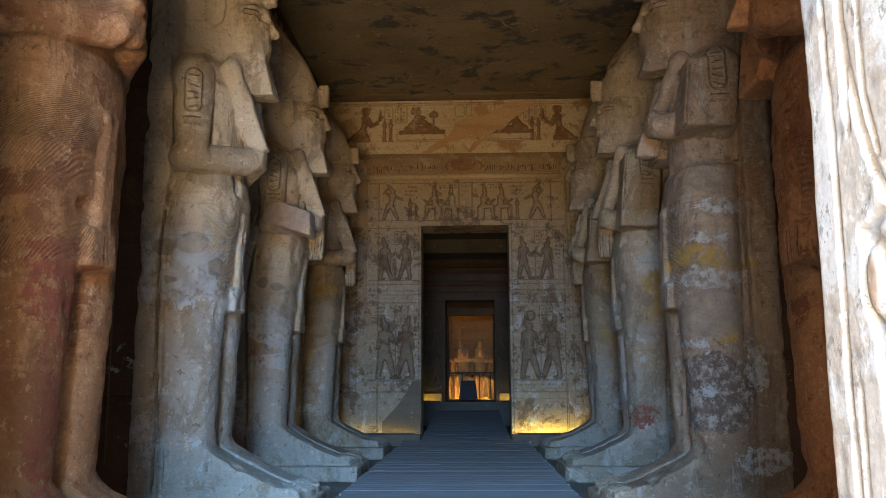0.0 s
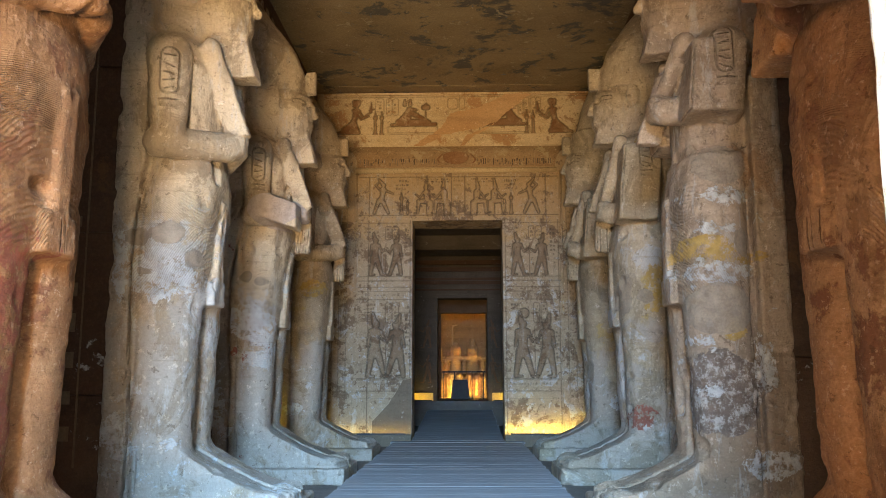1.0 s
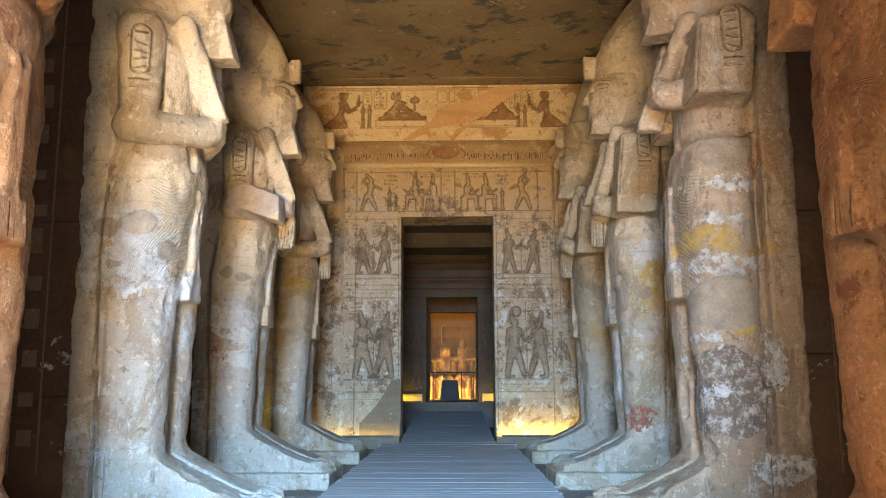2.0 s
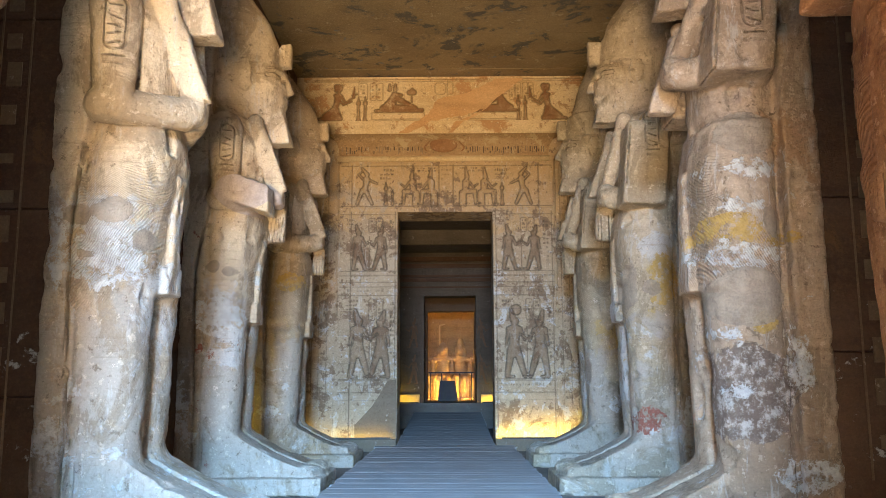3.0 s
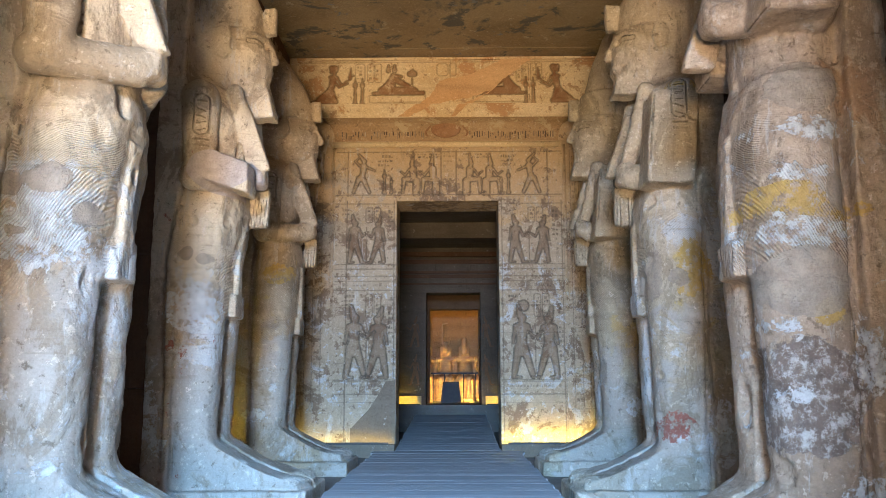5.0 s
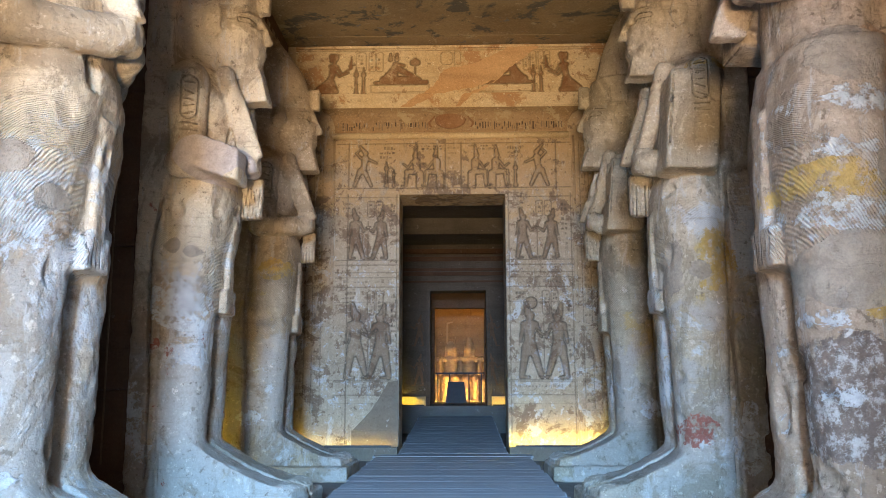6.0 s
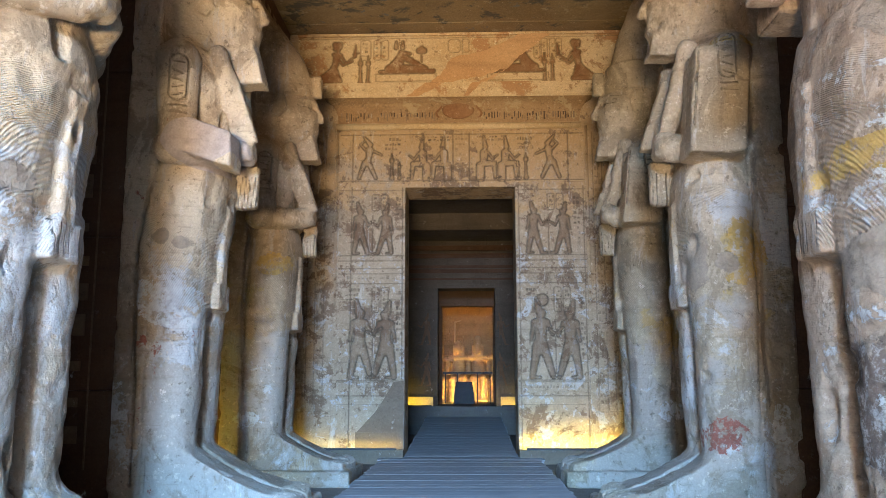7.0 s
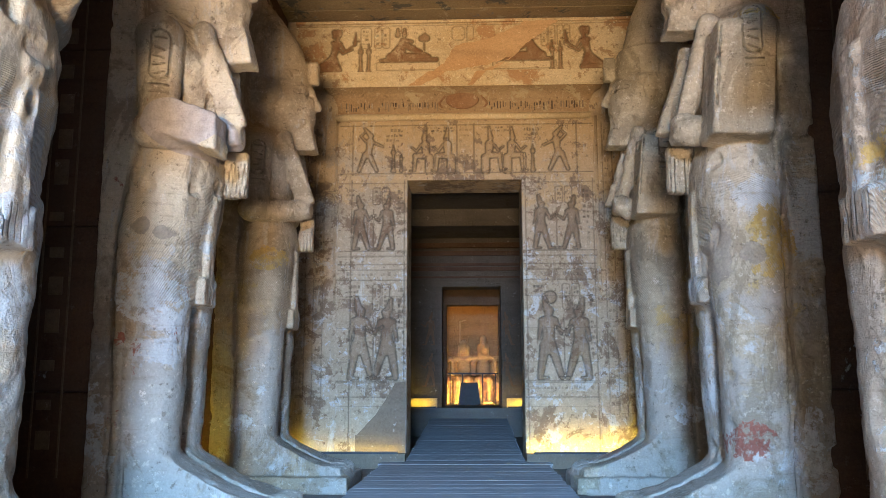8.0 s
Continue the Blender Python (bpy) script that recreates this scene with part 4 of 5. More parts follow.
KNEELING = [((-0.42, 0.04), (-0.22, 0.08), 0.03, 0.06), ((-0.24, 0.10), (-0.02, 0.26), 0.09, 0.10), ((-0.16, 0.08), (0.12, 0.06), 0.07, 0.06), ((0.0, 0.26), (0.12, 0.06), 0.10, 0.05), ((-0.02, 0.28), (0.03, 0.44), 0.08, 0.06), ((0.03, 0.44), (0.07, 0.62), 0.065, 0.09), ((0.0, 0.65), (0.15, 0.63), 0.045, 0.035), ((0.08, 0.70), (0.09, 0.76), 0.035, 0.04), ((0.09, 0.84), (0.10, 0.86), 0.085, 0.08), ((0.02, 0.88), (0.02, 0.78), 0.055, 0.04),
            ((0.15, 0.62), (0.26, 0.46), 0.028, 0.022), ((0.26, 0.46), (0.44, 0.60), 0.022, 0.016), ((0.02, 0.62), (0.20, 0.42), 0.028, 0.022), ((0.20, 0.42), (0.40, 0.50), 0.022, 0.016), ((0.45, 0.62), (0.47, 0.86), 0.04, 0.008), ((0.42, 0.66), (0.54, 0.68), 0.012, 0.012)]
RECUMBENT = [((-0.55, 0.03), (0.58, 0.04), 0.035, 0.05), ((-0.36, 0.10), (0.34, 0.11), 0.09, 0.07), ((-0.20, 0.14), (-0.10, 0.44), 0.15, 0.06), ((-0.10, 0.46), (0.08, 0.43), 0.055, 0.03), ((-0.05, 0.36), (0.42, 0.10), 0.07, 0.05), ((-0.26, 0.18), (-0.42, 0.06), 0.09, 0.04)]
FAN_TREE = [((0.0, 0.0), (0.0, 0.45), 0.022, 0.02), ((-0.09, 0.58), (0.09, 0.58), 0.14, 0.14), ((0, 0.66), (0, 0.70), 0.14, 0.10), ((-0.18, 0.50), (0.18, 0.50), 0.03, 0.03)]
VASE = [((0, 0), (0, 0.10), 0.085, 0.045), ((0, 0.1), (0, 0.62), 0.045, 0.032), ((0, 0.66), (0, 0.68), 0.075, 0.06), ((-0.05, 0.72), (0.05, 0.72), 0.02, 0.02), ((0, 0.75), (0, 0.92), 0.03, 0.008)]


def wall_face(U, Z, h):
    return np.stack([U, Y - 0.035 - h, Z], -1)


def draw_frieze(U, Z):
    c = Carving(U, Z, 61)
    for f, cx, kx in ((1, -1.42, -3.10), (-1, 1.16, 2.58)):
        c.figure(RECUMBENT, cx, 8.66, 1.08, f)
        c.figure(FAN_TREE, cx + f * 0.36, 8.90, 0.52, f, 0.8)
        c.figure(KNEELING, kx, 8.42, 1.08, f)
        c.line([(cx - 0.70, 8.64), (cx + 0.70, 8.64), (cx + 0.70, 8.46), (cx - 0.70, 8.46), (cx - 0.70, 8.64)], 0.014)
        c.line([(cx - 0.70, 8.42), (cx + 0.70, 8.42)], 0.012)
        for d in (0.62, 0.80):
            c.figure(VASE, kx + f * d, 8.42, 0.72, f, 0.7)
        for d in (-0.02, 0.13):
            c.figure([((0, 0), (0, 0.14), 0.05, 0.02)], cx - f * (0.10 + d), 9.28, 1.0, f, 0.5)
    for x0, x1 in ((-2.48, -2.24), (-2.17, -2.01), (-1.99, -1.83), (1.54, 1.68), (1.71, 1.85), (1.90, 2.03), (2.05, 2.18)):
        c.oblong(x0, x1, 8.98, 9.46)
        c.signs(x0 + 0.025, x1 - 0.025, 9.02, 9.42, 0.075)
    c.oblong(-0.44, -0.16, 9.14, 9.46)
    c.oblong(-0.12, 0.04, 9.14, 9.46)
    c.line([(-3.95, 9.50), (3.5, 9.50)], 0.012)
    c.line([(-3.95, 8.38), (3.5, 8.38)], 0.014)
    c.line([(-0.10, 9.54), (-0.12, 8.36)], 0.010)
    return c.out()


def draw_lintel(U, Z):
    c = Carving(U, Z, 62)
    for f, sm, sa, sb in ((1, -2.28, -1.10, -0.62), (-1, 1.86, 0.92, 0.44)):
        c.figure(SMITE, sm, 6.14, 0.92, f, 0.25)
        c.figure(SEATED, sa, 6.14, 0.88, -f, 0.2)
        c.figure(SEATED, sb, 6.14, 0.88, -f, 0.2)
        c.figure(VASE, sm + f * 0.55, 6.16, 0.62, f, 0.4)
        c.figure(VASE, sm + f * 0.72, 6.16, 0.40, f, 0.3)
        c.signs(min(sm + f * 0.38, sm + f * 0.75), max(sm + f * 0.38, sm + f * 0.75), 6.80, 7.12)
        c.signs(min(sa + f * 0.02, sb + f * 0.25), max(sa + f * 0.02, sb + f * 0.25), 7.02, 7.16, 0.06)
    for x in (-2.62, -0.34, 0.03, 2.26):
        c.line([(x, 6.08), (x, 7.2)], 0.018)
    c.signs(-0.30, 0.0, 6.12, 7.15, 0.10, 0.4)
    for z in (6.10, 7.18):
        c.line([(-2.9, z), (2.6, z)], 0.014)
    return c.out()


def draw_post(side):
    def draw(U, Z):
        c = Carving(U, Z, 63 + side)
        low = (-2.42, -1.84) if side < 0 else (1.57, 2.22)
        high = (-2.44, -1.86) if side < 0 else (1.46, 2.12)
        x0, x1 = (-2.93, DL - 0.02) if side < 0 else (DR + 0.02, 2.63)
        for (xa, xb), z0, size in ((low, 1.66, 1.62), (high, 4.42, 1.10)):
            c.figure(STRIDE, xa, z0, size, 1, 0.75 if side > 0 else 0.55)
            c.figure(STRIDE, xb, z0, size * 0.98, -1, 0.75)
            c.line([((xa + xb) / 2, z0), ((xa + xb) / 2, z0 + 0.8 * size)], 0.014)
            c.line([(x0, z0 - 0.03), (x1, z0 - 0.03)], 0.014)
            c.signs(xa - 0.32, xa + 0.0, z0 + size * 1.06, z0 + size * 1.24, 0.08)
            for d in (-0.02, 0.18):
                c.oblong((xa + xb) / 2 + d, (xa + xb) / 2 + d + 0.16, z0 + size * 0.90, z0 + size * 1.24)
                c.signs((xa + xb) / 2 + d + 0.03, (xa + xb) / 2 + d + 0.13, z0 + size * 0.93, z0 + size * 1.21, 0.07)
            c.signs(xb + 0.22, min(x1, xb + 0.36), z0 + size * 0.3, z0 + size * 1.2, 0.09)
        if side > 0:
            c.figure([((0, 0), (0.01, 0), 0.13, 0.13)], low[0] + 0.04, 3.38, 1.0, 1, 0.5)
        c.signs(x0 + 0.12, x1 - 0.12, 1.36, 1.56, 0.09, 0.5)
        for z in (1.30, 1.60, 3.76, 3.98, 4.10, 4.28, 5.88):
            c.line([(x0, z), (x1, z)], 0.014, dark=0.6)
        c.signs(x0 + 0.2, x1 - 0.3, 3.80, 3.96, 0.1, 0.45)
        for x in (x0 + 0.05, x1 - 0.05) if side > 0 else (x0 + 0.30, x1 - 0.03):
            c.line([(x, 0.2), (x, 5.95)], 0.014)
        for k in range(1, 6):
            c.line([(x0, 0.9 * k + 0.25 * math.sin(k)), (x1, 0.9 * k + 0.25 * math.sin(k))], 0.008, 0.008, 0.5)
        return c.out()
    return draw


def draw_edge(side):
    def draw(U, Z):
        c = Carving(U, Z, 70 + side)
        mid = (U[0, 0] + U[-1, 0]) / 2
        for d in (-0.22, 0.16):
            for e in (-0.10, 0.10):
                c.line([(mid + d + e, 0.9), (mid + d + e, 7.2)], 0.012)
            c.signs(mid + d - 0.08, mid + d + 0.08, 1.0, 7.1, 0.13, 0.5)
        for k in range(1, 8):
            c.line([(U[0, 0], 0.95 * k), (U[-1, 0], 0.95 * k + 0.02)], 0.008, 0.008, 0.5)
        return c.out()
    return draw


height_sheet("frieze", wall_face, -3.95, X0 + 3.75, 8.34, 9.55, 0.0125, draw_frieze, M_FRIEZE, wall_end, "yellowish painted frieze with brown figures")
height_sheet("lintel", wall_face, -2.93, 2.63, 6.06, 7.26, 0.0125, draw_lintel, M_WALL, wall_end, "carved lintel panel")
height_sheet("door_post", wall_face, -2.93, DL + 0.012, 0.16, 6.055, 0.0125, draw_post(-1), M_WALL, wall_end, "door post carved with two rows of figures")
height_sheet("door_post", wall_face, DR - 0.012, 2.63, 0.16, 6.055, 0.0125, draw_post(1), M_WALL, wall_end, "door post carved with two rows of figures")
height_sheet("carved_strip", lambda U, Z, h: np.stack([U, Y - 0.012 - h, Z], -1), X0 - 3.75, -3.02, 0.16, 7.4, 0.0125, draw_edge(-1), M_WALL, wall_end)
height_sheet("carved_strip", lambda U, Z, h: np.stack([U, Y - 0.012 - h, Z], -1), 2.72, X0 + 3.75, 0.16, 7.4, 0.0125, draw_edge(1), M_WALL, wall_end)
rng = random.Random(9)
# sun disc with serpents on the cornice
disc = bmesh.new()
bmesh.ops.create_uvsphere(disc, u_segments=20, v_segments=10, radius=1, matrix=Matrix.Translation((X0 - 0.02, Y - 0.08, 7.74)) @ Matrix.Diagonal((0.37, 0.08, 0.22, 1)))
part("sun_disc", disc, M_FIGURE, wall_end, "faded brown carved disc", True)
for f in (-1, 1):
    part("serpent", tube([(X0 + f * (0.46 + 0.06 * math.sin(k * 0.7)), Y - 0.09, 7.56 + 0.04 * k) for k in range(10)], 0.03), M_FIGURE, wall_end)
# orange mortar running down across the frieze
rng = random.Random(44)
for dy, pts in ((0.066, [(1.16, 9.56), (1.92, 9.57), (1.6, 9.30), (1.2, 9.03), (0.98, 8.78), (0.42, 8.57), (-0.15, 8.47), (-0.50, 8.33), (-0.98, 8.33), (-0.62, 8.58), (-0.36, 9.0), (0.32, 9.13), (0.91, 9.40)]),
                (0.322, [(-0.52, 8.31), (-0.95, 8.31), (-1.39, 7.99), (-1.12, 7.99)]),
                (0.068, [(1.0, 8.80), (0.80, 8.66), (0.10, 8.33), (0.34, 8.33)]),
                (0.322, [(0.12, 8.31), (0.32, 8.31), (0.02, 7.99), (-0.10, 7.99)])):
    bm, ragged = bmesh.new(), []
    for (xa, za), (xb, zb) in zip(pts, pts[1:] + pts[:1]):
        steps = max(1, int(math.hypot(xb - xa, zb - za) / 0.07))
        for k in range(steps):
            w = 0.022 if k else 0.0
            ragged.append((xa + (xb - xa) * k / steps + rng.uniform(-w, w), za + (zb - za) * k / steps + (rng.uniform(-w, w) if za != zb else 0)))
    bm.faces.new([bm.verts.new((x, Y - dy, z)) for x, z in ragged])
    bmesh.ops.recalc_face_normals(bm, faces=bm.faces[:])
    bmesh.ops.solidify(bm, geom=bm.faces[:], thickness=0.004)
    part("mortar_smear", bm, M_SMEAR, wall_end, "orange mortar smear")
# ---- second hall and sanctuary ----
Y2, Y3 = 36.0, 39.0
structure("floor_second", boxes([((X0 - 6, Y_END + 0.03, FLOOR - 0.3), (X0 + 6, 43.4, FLOOR - 0.01)), ((X0 - 6, Y2 - 0.5, FLOOR), (X0 + 6, 43.4, 0.80))]), M_FLOOR, "dark stone floor of the inner rooms", "floor")
structure("wall_second", boxes([((X0 - 6.5, Y_END + 1.31, FLOOR), (X0 - 6, 43.5, 7)), ((X0 + 6, Y_END + 1.31, FLOOR), (X0 + 6.5, 43.5, 7))]), M_DARK, "shaded side walls of the inner rooms", "wall")
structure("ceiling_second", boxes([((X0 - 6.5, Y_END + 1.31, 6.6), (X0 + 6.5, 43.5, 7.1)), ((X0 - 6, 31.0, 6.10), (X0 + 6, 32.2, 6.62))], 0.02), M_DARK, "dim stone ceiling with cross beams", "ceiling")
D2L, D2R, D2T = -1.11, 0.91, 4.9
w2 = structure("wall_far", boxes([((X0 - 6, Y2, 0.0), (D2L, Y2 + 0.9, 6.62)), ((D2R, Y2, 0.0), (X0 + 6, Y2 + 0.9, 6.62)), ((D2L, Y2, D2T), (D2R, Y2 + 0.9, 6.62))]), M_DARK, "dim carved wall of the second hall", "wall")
Y = Y2
for z0, z1, p in ((6.25, 6.42, 0.16), (5.98, 6.14, 0.10), (5.62, 5.72, 0.10), (5.45, 5.58, 0.07), (5.20, 5.27, 0.05)):
    part("moulding", boxes([((X0 - 2.6, Y2 - p, z0), (X0 + 2.6, Y2 + 0.01, z1))], 0.01), M_PILLAR, w2)
part("plinth", boxes([((X0 - 6, Y2 - 0.12, 0.80), (D2L - 0.16, Y2, 1.12))], 0.01), M_GOLD, w2)
part("plinth", boxes([((D2R + 0.16, Y2 - 0.12, 0.80), (X0 + 6, Y2, 1.12))], 0.01), M_GOLD, w2)
part("door_frame", boxes([((D2L - 0.14, Y2 - 0.05, 0.81), (D2L, Y2 + 0.01, D2T + 0.14)), ((D2R, Y2 - 0.05, 0.81), (D2R + 0.14, Y2 + 0.01, D2T + 0.14)), ((D2L, Y2 - 0.05, D2T), (D2R, Y2 + 0.01, D2T + 0.14))], 0.01), M_DARK, w2)
wall_end_keep, wall_end = wall_end, w2
for f in (-1, 1):
    for z0 in (1.5, 2.9):
        relief("relief_figure", STRIDE, X0 + f * 1.65, z0, 1.05, -f, 0.0, M_DARK, 0.03)
        relief("relief_figure", STRIDE, X0 + f * 1.30, z0, 1.05, f, 0.0, M_RUST, 0.045)
for k in range(-9, 10):
    slab("sign", X0 + k * 0.17, X0 + k * 0.17 + 0.09, 5.68, 5.95, 0.03, M_DARK)
wall_end = wall_end_keep
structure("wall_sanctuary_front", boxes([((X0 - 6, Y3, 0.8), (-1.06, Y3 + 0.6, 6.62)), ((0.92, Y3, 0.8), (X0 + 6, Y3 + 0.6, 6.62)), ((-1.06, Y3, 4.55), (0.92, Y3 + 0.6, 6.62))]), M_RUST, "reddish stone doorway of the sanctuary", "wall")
structure("wall_sanctuary_back", ruffle(boxes([((X0 - 3, 42.5, 0.8), (X0 + 3, 43.0, 6.62))]), 0.03, 0.8, 12), M_GOLDWALL, "rough rear wall of the sanctuary lit orange", "wall")
structure("wall_sanctuary_side", boxes([((X0 - 2.4, Y3 + 0.61, 0.8), (X0 - 2.1, 42.5, 6.6)), ((X0 + 2.1, Y3 + 0.61, 0.8), (X0 + 2.4, 42.5, 6.6))]), M_GOLD, "side walls of the sanctuary lit orange", "wall")
structure("ceiling_sanctuary", boxes([((X0 - 2.4, Y3 + 0.61, 5.0), (X0 + 2.4, 42.5, 5.4))]), M_GOLD, "low stone ceiling of the sanctuary", "ceiling")


def seated_statue(x, crown, label, plume=False):
    lo, h = np.array((-0.75, -0.75, 0.0)), 0.03
    n = np.array((51, 51, 120))
    px, py, pz = np.meshgrid(*[(lo[k] + h * np.arange(n[k])).astype(np.float32) for k in range(3)], indexing="ij", sparse=True)
    ax = np.abs(px)
    f = s_box(px, py, pz, (0, 0.40, 0.50), (0.40, 0.30, 0.47), 0.04)
    f = smin(f, s_rod(ax, py, pz, (0.18, -0.35, 0.1), (0.18, -0.33, 0.95), 0.085, 0.10), 0.03)
    f = smin(f, s_rod(ax, py, pz, (0.17, -0.33, 1.0), (0.17, 0.3, 1.0), 0.14, 0.16), 0.05)
    f = smin(f, s_ball(px, py, pz, (0, 0.3, 1.42), (0.28, 0.2, 0.5)), 0.06)
    f = smin(f, s_rod(px, py, pz, (-0.33, 0.3, 1.82), (0.33, 0.3, 1.82), 0.12, 0.12), 0.06)
    f = smin(f, s_rod(ax, py, pz, (0.42, 0.3, 1.8), (0.44, 0.18, 1.2), 0.09, 0.08), 0.05)
    f = smin(f, s_ball(px, py, pz, (0, 0.25, 2.2), (0.17, 0.18, 0.24)), 0.04)
    f = smin(f, s_box(px, py, pz, (0, 0.32, 2.15), (0.24, 0.12, 0.25), 0.08), 0.05)
    f = smin(f, s_rod(px, py, pz, (0, 0.3, 2.35), (0, 0.34, 2.35 + crown), 0.15, 0.125), 0.04)
    if plume:
        f = np.minimum(f, s_rod(px, py, pz, (-0.14, 0.3, 2.5), (-0.14, 0.34, 3.35), 0.05, 0.04))
        f = np.minimum(f, s_rod(px, py, pz, (-0.14, 0.34, 3.35), (0.08, 0.34, 3.40), 0.04, 0.03))
    f = np.minimum(f, s_box(px, py, pz, (0, -0.15, 0.05), (0.36, 0.5, 0.06), 0.02))
    f[0], f[-1], f[:, 0], f[:, -1], f[:, :, 0], f[:, :, -1] = 1, 1, 1, 1, 1, 1
    v, q = surface(f, lo, h)
    me = bpy.data.meshes.new("seated_statue")
    me.from_pydata(v.tolist(), [], q.tolist())
    me.shade_smooth()
    me.materials.append(M_SEATED)
    ob = new("seated_statue", me)
    ob.location = (x, 41.6, 0.80)
    return tagged(ob, label, "statue", "seated statues of the sanctuary")


seated_statue(X0 - 1.12, 0.35, "worn seated stone statue against the sanctuary wall")
seated_statue(X0 - 0.25, 0.12, "worn seated stone statue with a thin tall plume", plume=True)
seated_statue(X0 + 0.55, 0.30, "worn seated stone statue with a rounded cap")
seated_statue(X0 + 1.40, 0.35, "worn seated stone statue against the sanctuary wall")
altar = bmesh.new()
bmesh.ops.create_cone(altar, cap_ends=True, segments=4, radius1=0.60, radius2=0.45, depth=0.85, matrix=pose(X0 - 0.02, 40.2, 0.80 + 0.425, 0, 0, 45))
tagged(part("altar", altar, M_IRON), "dark broken stone altar block before the seated statues", "altar")
rail = tagged(new("barrier_rail"), "thin dark metal barrier across the sanctuary", "barrier")
for x in (-0.95, -0.48, 0.30, 0.80):
    part("post", boxes([((x - 0.02, 39.85, 0.80), (x + 0.02, 39.89, 1.98))]), M_IRON, rail)
part("rail", boxes([((-1.05, 39.84, 1.96), (0.90, 39.90, 2.02))]), M_IRON, rail)

# ---- floor light troughs ----
def light_trough(x0, x1, y, z, label):
    root = tagged(new("light_trough"), label, "lamp", "floor light troughs")
    root.location = ((x0 + x1) / 2, y, z)
    half = (x1 - x0) / 2
    part("housing", boxes([((-half, -0.012, 0), (half, 0.0, 0.045)), ((-half, 0.0, 0), (half, 0.06, 0.008))]), M_IRON, root)
    for s in (-1, 1):
        part("end_cap", boxes([((s * half - 0.006, -0.012, 0), (s * half + 0.006, 0.06, 0.046))]), M_IRON, root)


light_trough(DR + 0.15, X0 + 3.6, Y_END - 0.215, 0.157, "slim black light trough at the wall's foot, lit yellow")
light_trough(X0 - 3.6, DL - 0.15, Y_END - 0.215, 0.157, "slim black light trough at the wall's foot, lit yellow")
light_trough(X0 - 3.0, D2L - 0.2, 35.53, 0.802, "slim black light trough before the inner wall, lit yellow")
light_trough(D2R + 0.2, X0 + 3.0, 35.53, 0.802, "slim black light trough before the inner wall, lit yellow")

# ---- statues ----
STATUES = (
    ("L1", -1, 0, "sandstone standing statue tinted red-brown for warm light, with flaking painted leg", 0.035, dict(beard=5.46, lean=-0.05)),
    ("L2", -1, 1, "pale sandstone standing statue with whitened pleated kilt", 0.025, dict(beard=5.46, lean=-0.10)),
    ("L3", -1, 2, "pale standing statue with repaired forearm and white kilt", 0.025, dict(beard=5.46, flail=1, lean=-0.15, repair=True)),
    ("L4", -1, 3, "brown sandstone standing statue with ochre-tinted kilt", 0.03, dict(beard=5.58, flail=1, lean=-0.03)),
    ("R1", 1, 0, "sandstone standing statue tinted red for warm light, beside the entrance jamb", 0.035, dict(beard=5.7, arm_width=0.23, slab_arm=True)),
    ("R2", 1, 1, "patched standing statue with yellow and white painted kilt", 0.025, dict(beard=5.72, arm_width=0.23, break_low=True, slab_arm=True, arm_up=0.42, lean=0.05)),
    ("R3", 1, 2, "weathered standing statue with ochre traces and red-stained ankle", 0.025, dict(beard=5.78, arm_width=0.23, flail=-1, slab_arm=True)),
    ("R4", 1, 3, "grey sandstone standing statue with a broken banded crown", 0.03, dict(beard=5.6, crown="banded", arm_width=0.23, flail=-1, slab_arm=True)),
)
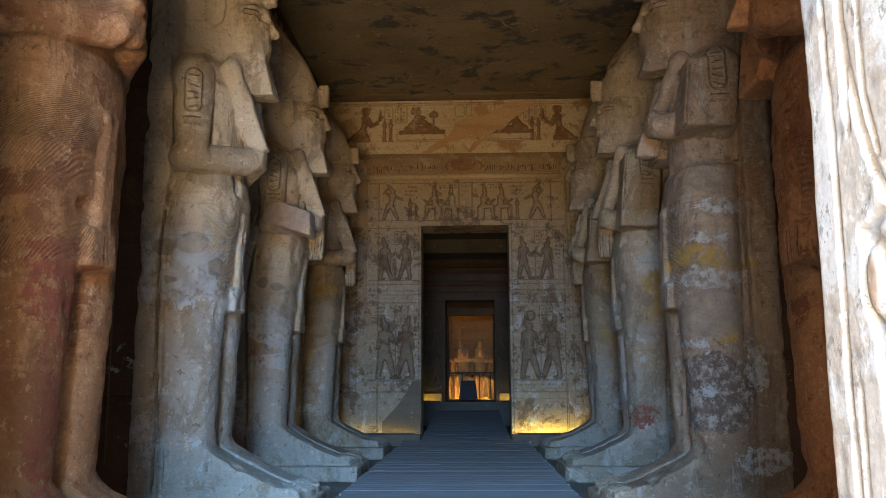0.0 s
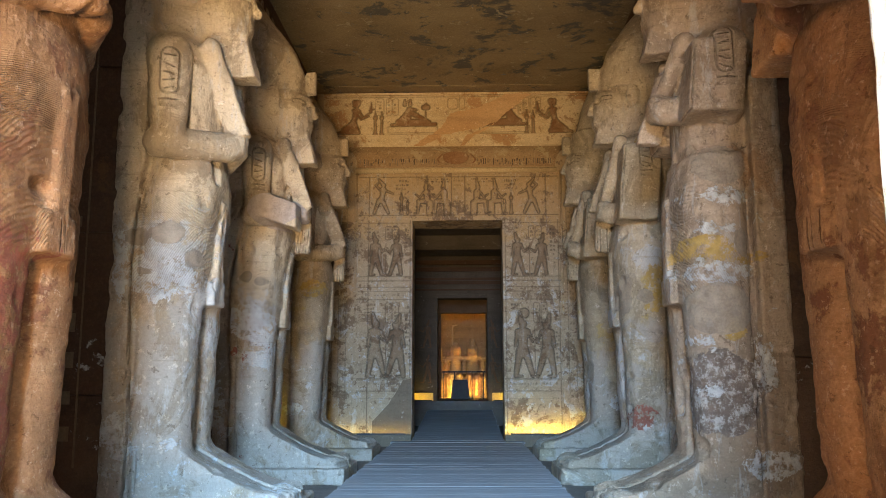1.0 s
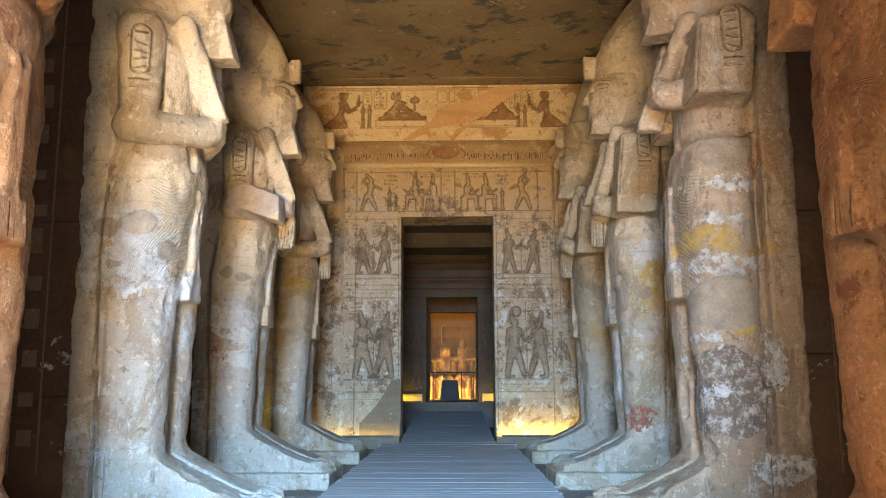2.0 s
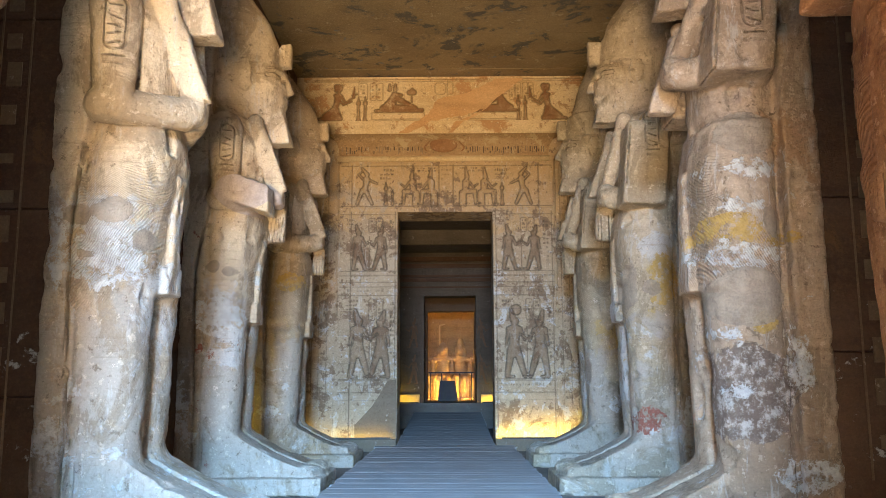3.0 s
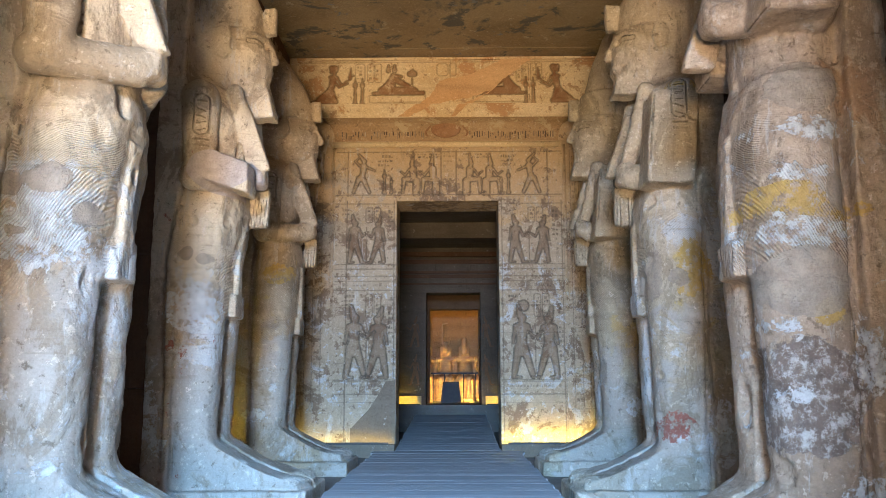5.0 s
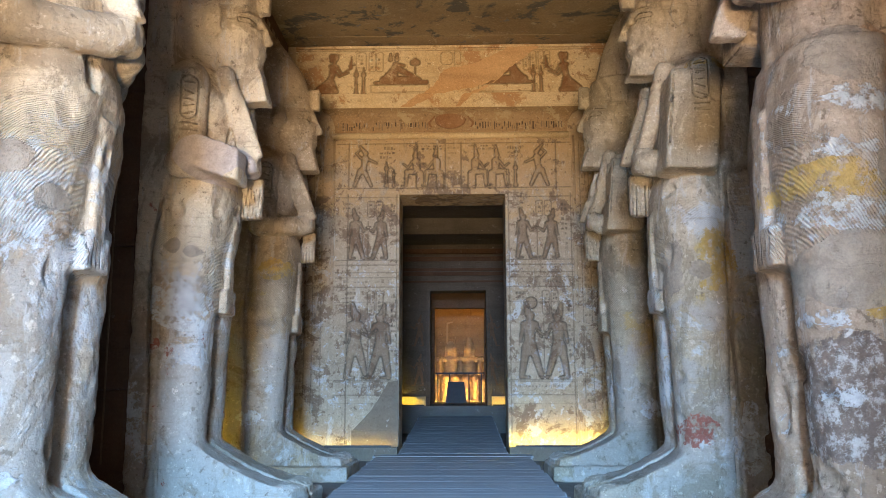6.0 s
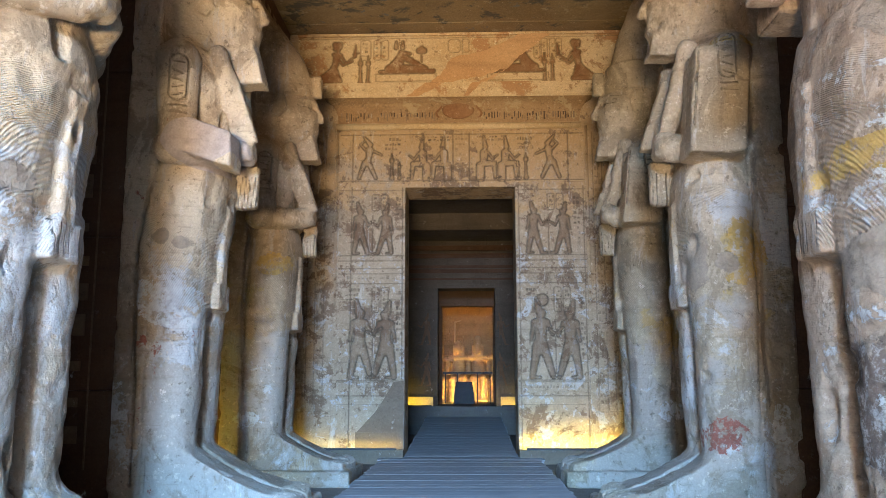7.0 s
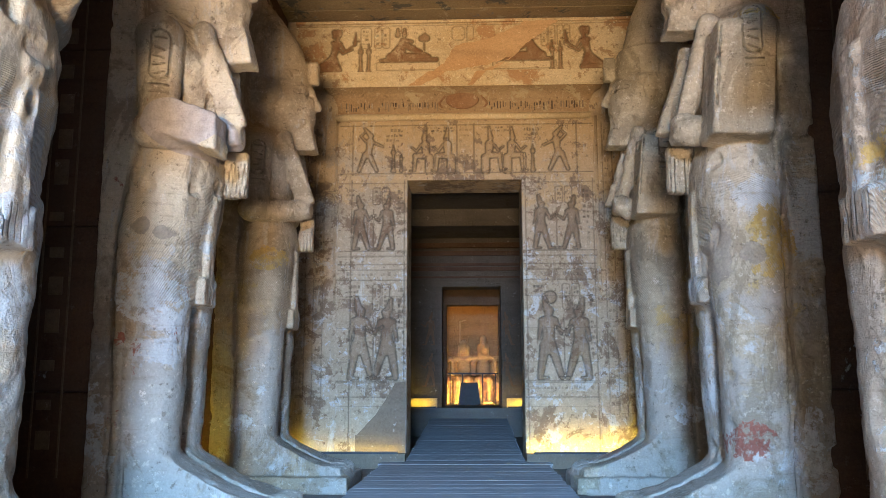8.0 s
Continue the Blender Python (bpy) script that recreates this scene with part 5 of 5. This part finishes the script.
STATUE_PATCHES = {
    "L1": [('rust', 0.85, 2.25, 0.25, 0.35), ('rust', 0.85, 1.2, 0.14, 0.8)],
    "L2": [('mortar', 0.5, 3.3, 0.22, 0.14), ('mortar', 0.16, 3.25, 0.14, 0.12), ('mortar', 0.8, 3.0, 0.09, 0.12), ('mortar', 0.25, 2.85, 0.1, 0.06), ('lime', 0.45, 2.8, 0.4, 0.34), ('lime', 0.0, 2.9, 0.1, 0.4), ('lime', 0.0, 0.9, 0.16, 0.35)],
    "L3": [('plaster', 0.74, 4.45, 0.46, 0.3), ('lime', 0.46, 2.55, 0.34, 0.34), ('mortar', 0.38, 3.32, 0.13, 0.12), ('lime', -0.05, 1.05, 0.16, 0.55), ('rust', 0.3, 2.05, 0.10, 0.10), ('mortar', 0.62, 3.25, 0.14, 0.09)],
    "L4": [('lime', 0.3, 0.95, 0.25, 0.14), ('ochre', 0.6, 3.6, 0.3, 0.2)],
    "R1": [],
    "R2": [('lime', 0.55, 2.8, 0.46, 0.17), ('ochre', 0.62, 3.06, 0.34, 0.22), ('ochre', 0.3, 2.96, 0.3, 0.1), ('mortar', 0.5, 2.36, 0.4, 0.32), ('ochre', 0.36, 2.1, 0.16, 0.16), ('rubble', 0.5, 1.4, 0.48, 0.52), ('lime', 0.05, 0.6, 0.34, 0.17), ('lime', 0.03, 1.76, 0.09, 0.42), ('lime', 0.65, 1.42, 0.26, 0.06), ('mortar', 0.45, 4.1, 0.34, 0.26), ('lime', 0.5, 3.72, 0.44, 0.1), ('lime', 0.55, 3.3, 0.26, 0.09), ('mortar', 0.22, 3.15, 0.12, 0.18), ('lime', 0.7, 2.02, 0.2, 0.07)],
    "R3": [('ochre', 0.3, 3.1, 0.24, 0.42), ('mortar', 0.5, 2.97, 0.15, 0.13), ('mortar', 0.8, 2.97, 0.12, 0.4), ('rust', 0.6, 0.95, 0.22, 0.2), ('lime', 0.0, 0.9, 0.14, 0.5), ('ochre', 0.45, 5.62, 0.34, 0.07)],
    "R4": [('lime', 0.2, 1.1, 0.2, 0.2)],
}
for key, sx, row, label, h, kw in STATUES:
    osiride("standing_statue", key, (X0 + sx * 3.75, STATUE_Y[row], 0), 0 if sx < 0 else 180, label, h, patches=STATUE_PATCHES[key], **kw)

# ---- wooden walkway, board by board ----
walkway = tagged(new("walkway"), "grey weathered wooden board walkway along the nave", "walkway", kind="structure")
rng = random.Random(4)


def board_mesh(length, width):
    bm = boxes([((-length / 2, 0, -0.035), (length / 2, width, 0))])
    me = bpy.data.meshes.new("plank")
    bm.to_mesh(me)
    bm.free()
    me.materials.append(M_PLANK)
    return me


def boards(y0, y1, half, z0, z1, width=0.19):
    meshes = [board_mesh(2 * half + d, width - 0.007) for d in (0.0, 0.03, -0.02)]
    y = y0
    while y < y1 - width * 0.5:
        ob = new("plank", rng.choice(meshes))
        ob.parent = walkway
        k = (y - y0) / (y1 - y0)
        ob.location = (X0 + rng.uniform(-0.012, 0.012), y, z0 + (z1 - z0) * k + rng.uniform(-0.001, 0.001))
        ob.rotation_euler = (math.atan2(z1 - z0, y1 - y0), 0, rng.uniform(-0.002, 0.002))
        y += width


boards(9.0, Y_END - 0.7, 1.66, 0.0, 0.0)
boards(Y_END - 0.7, Y_END + 0.0, 1.74, 0.0, 0.0)
boards(Y_END + 0.02, 34.6, 1.22, 0.004, 0.50)
part("bearer", boxes([((X0 - 1.5, 9, FLOOR), (X0 - 1.4, Y_END, -0.045)), ((X0 + 1.4, 9, FLOOR), (X0 + 1.5, Y_END, -0.045))]), M_PLANK, walkway)
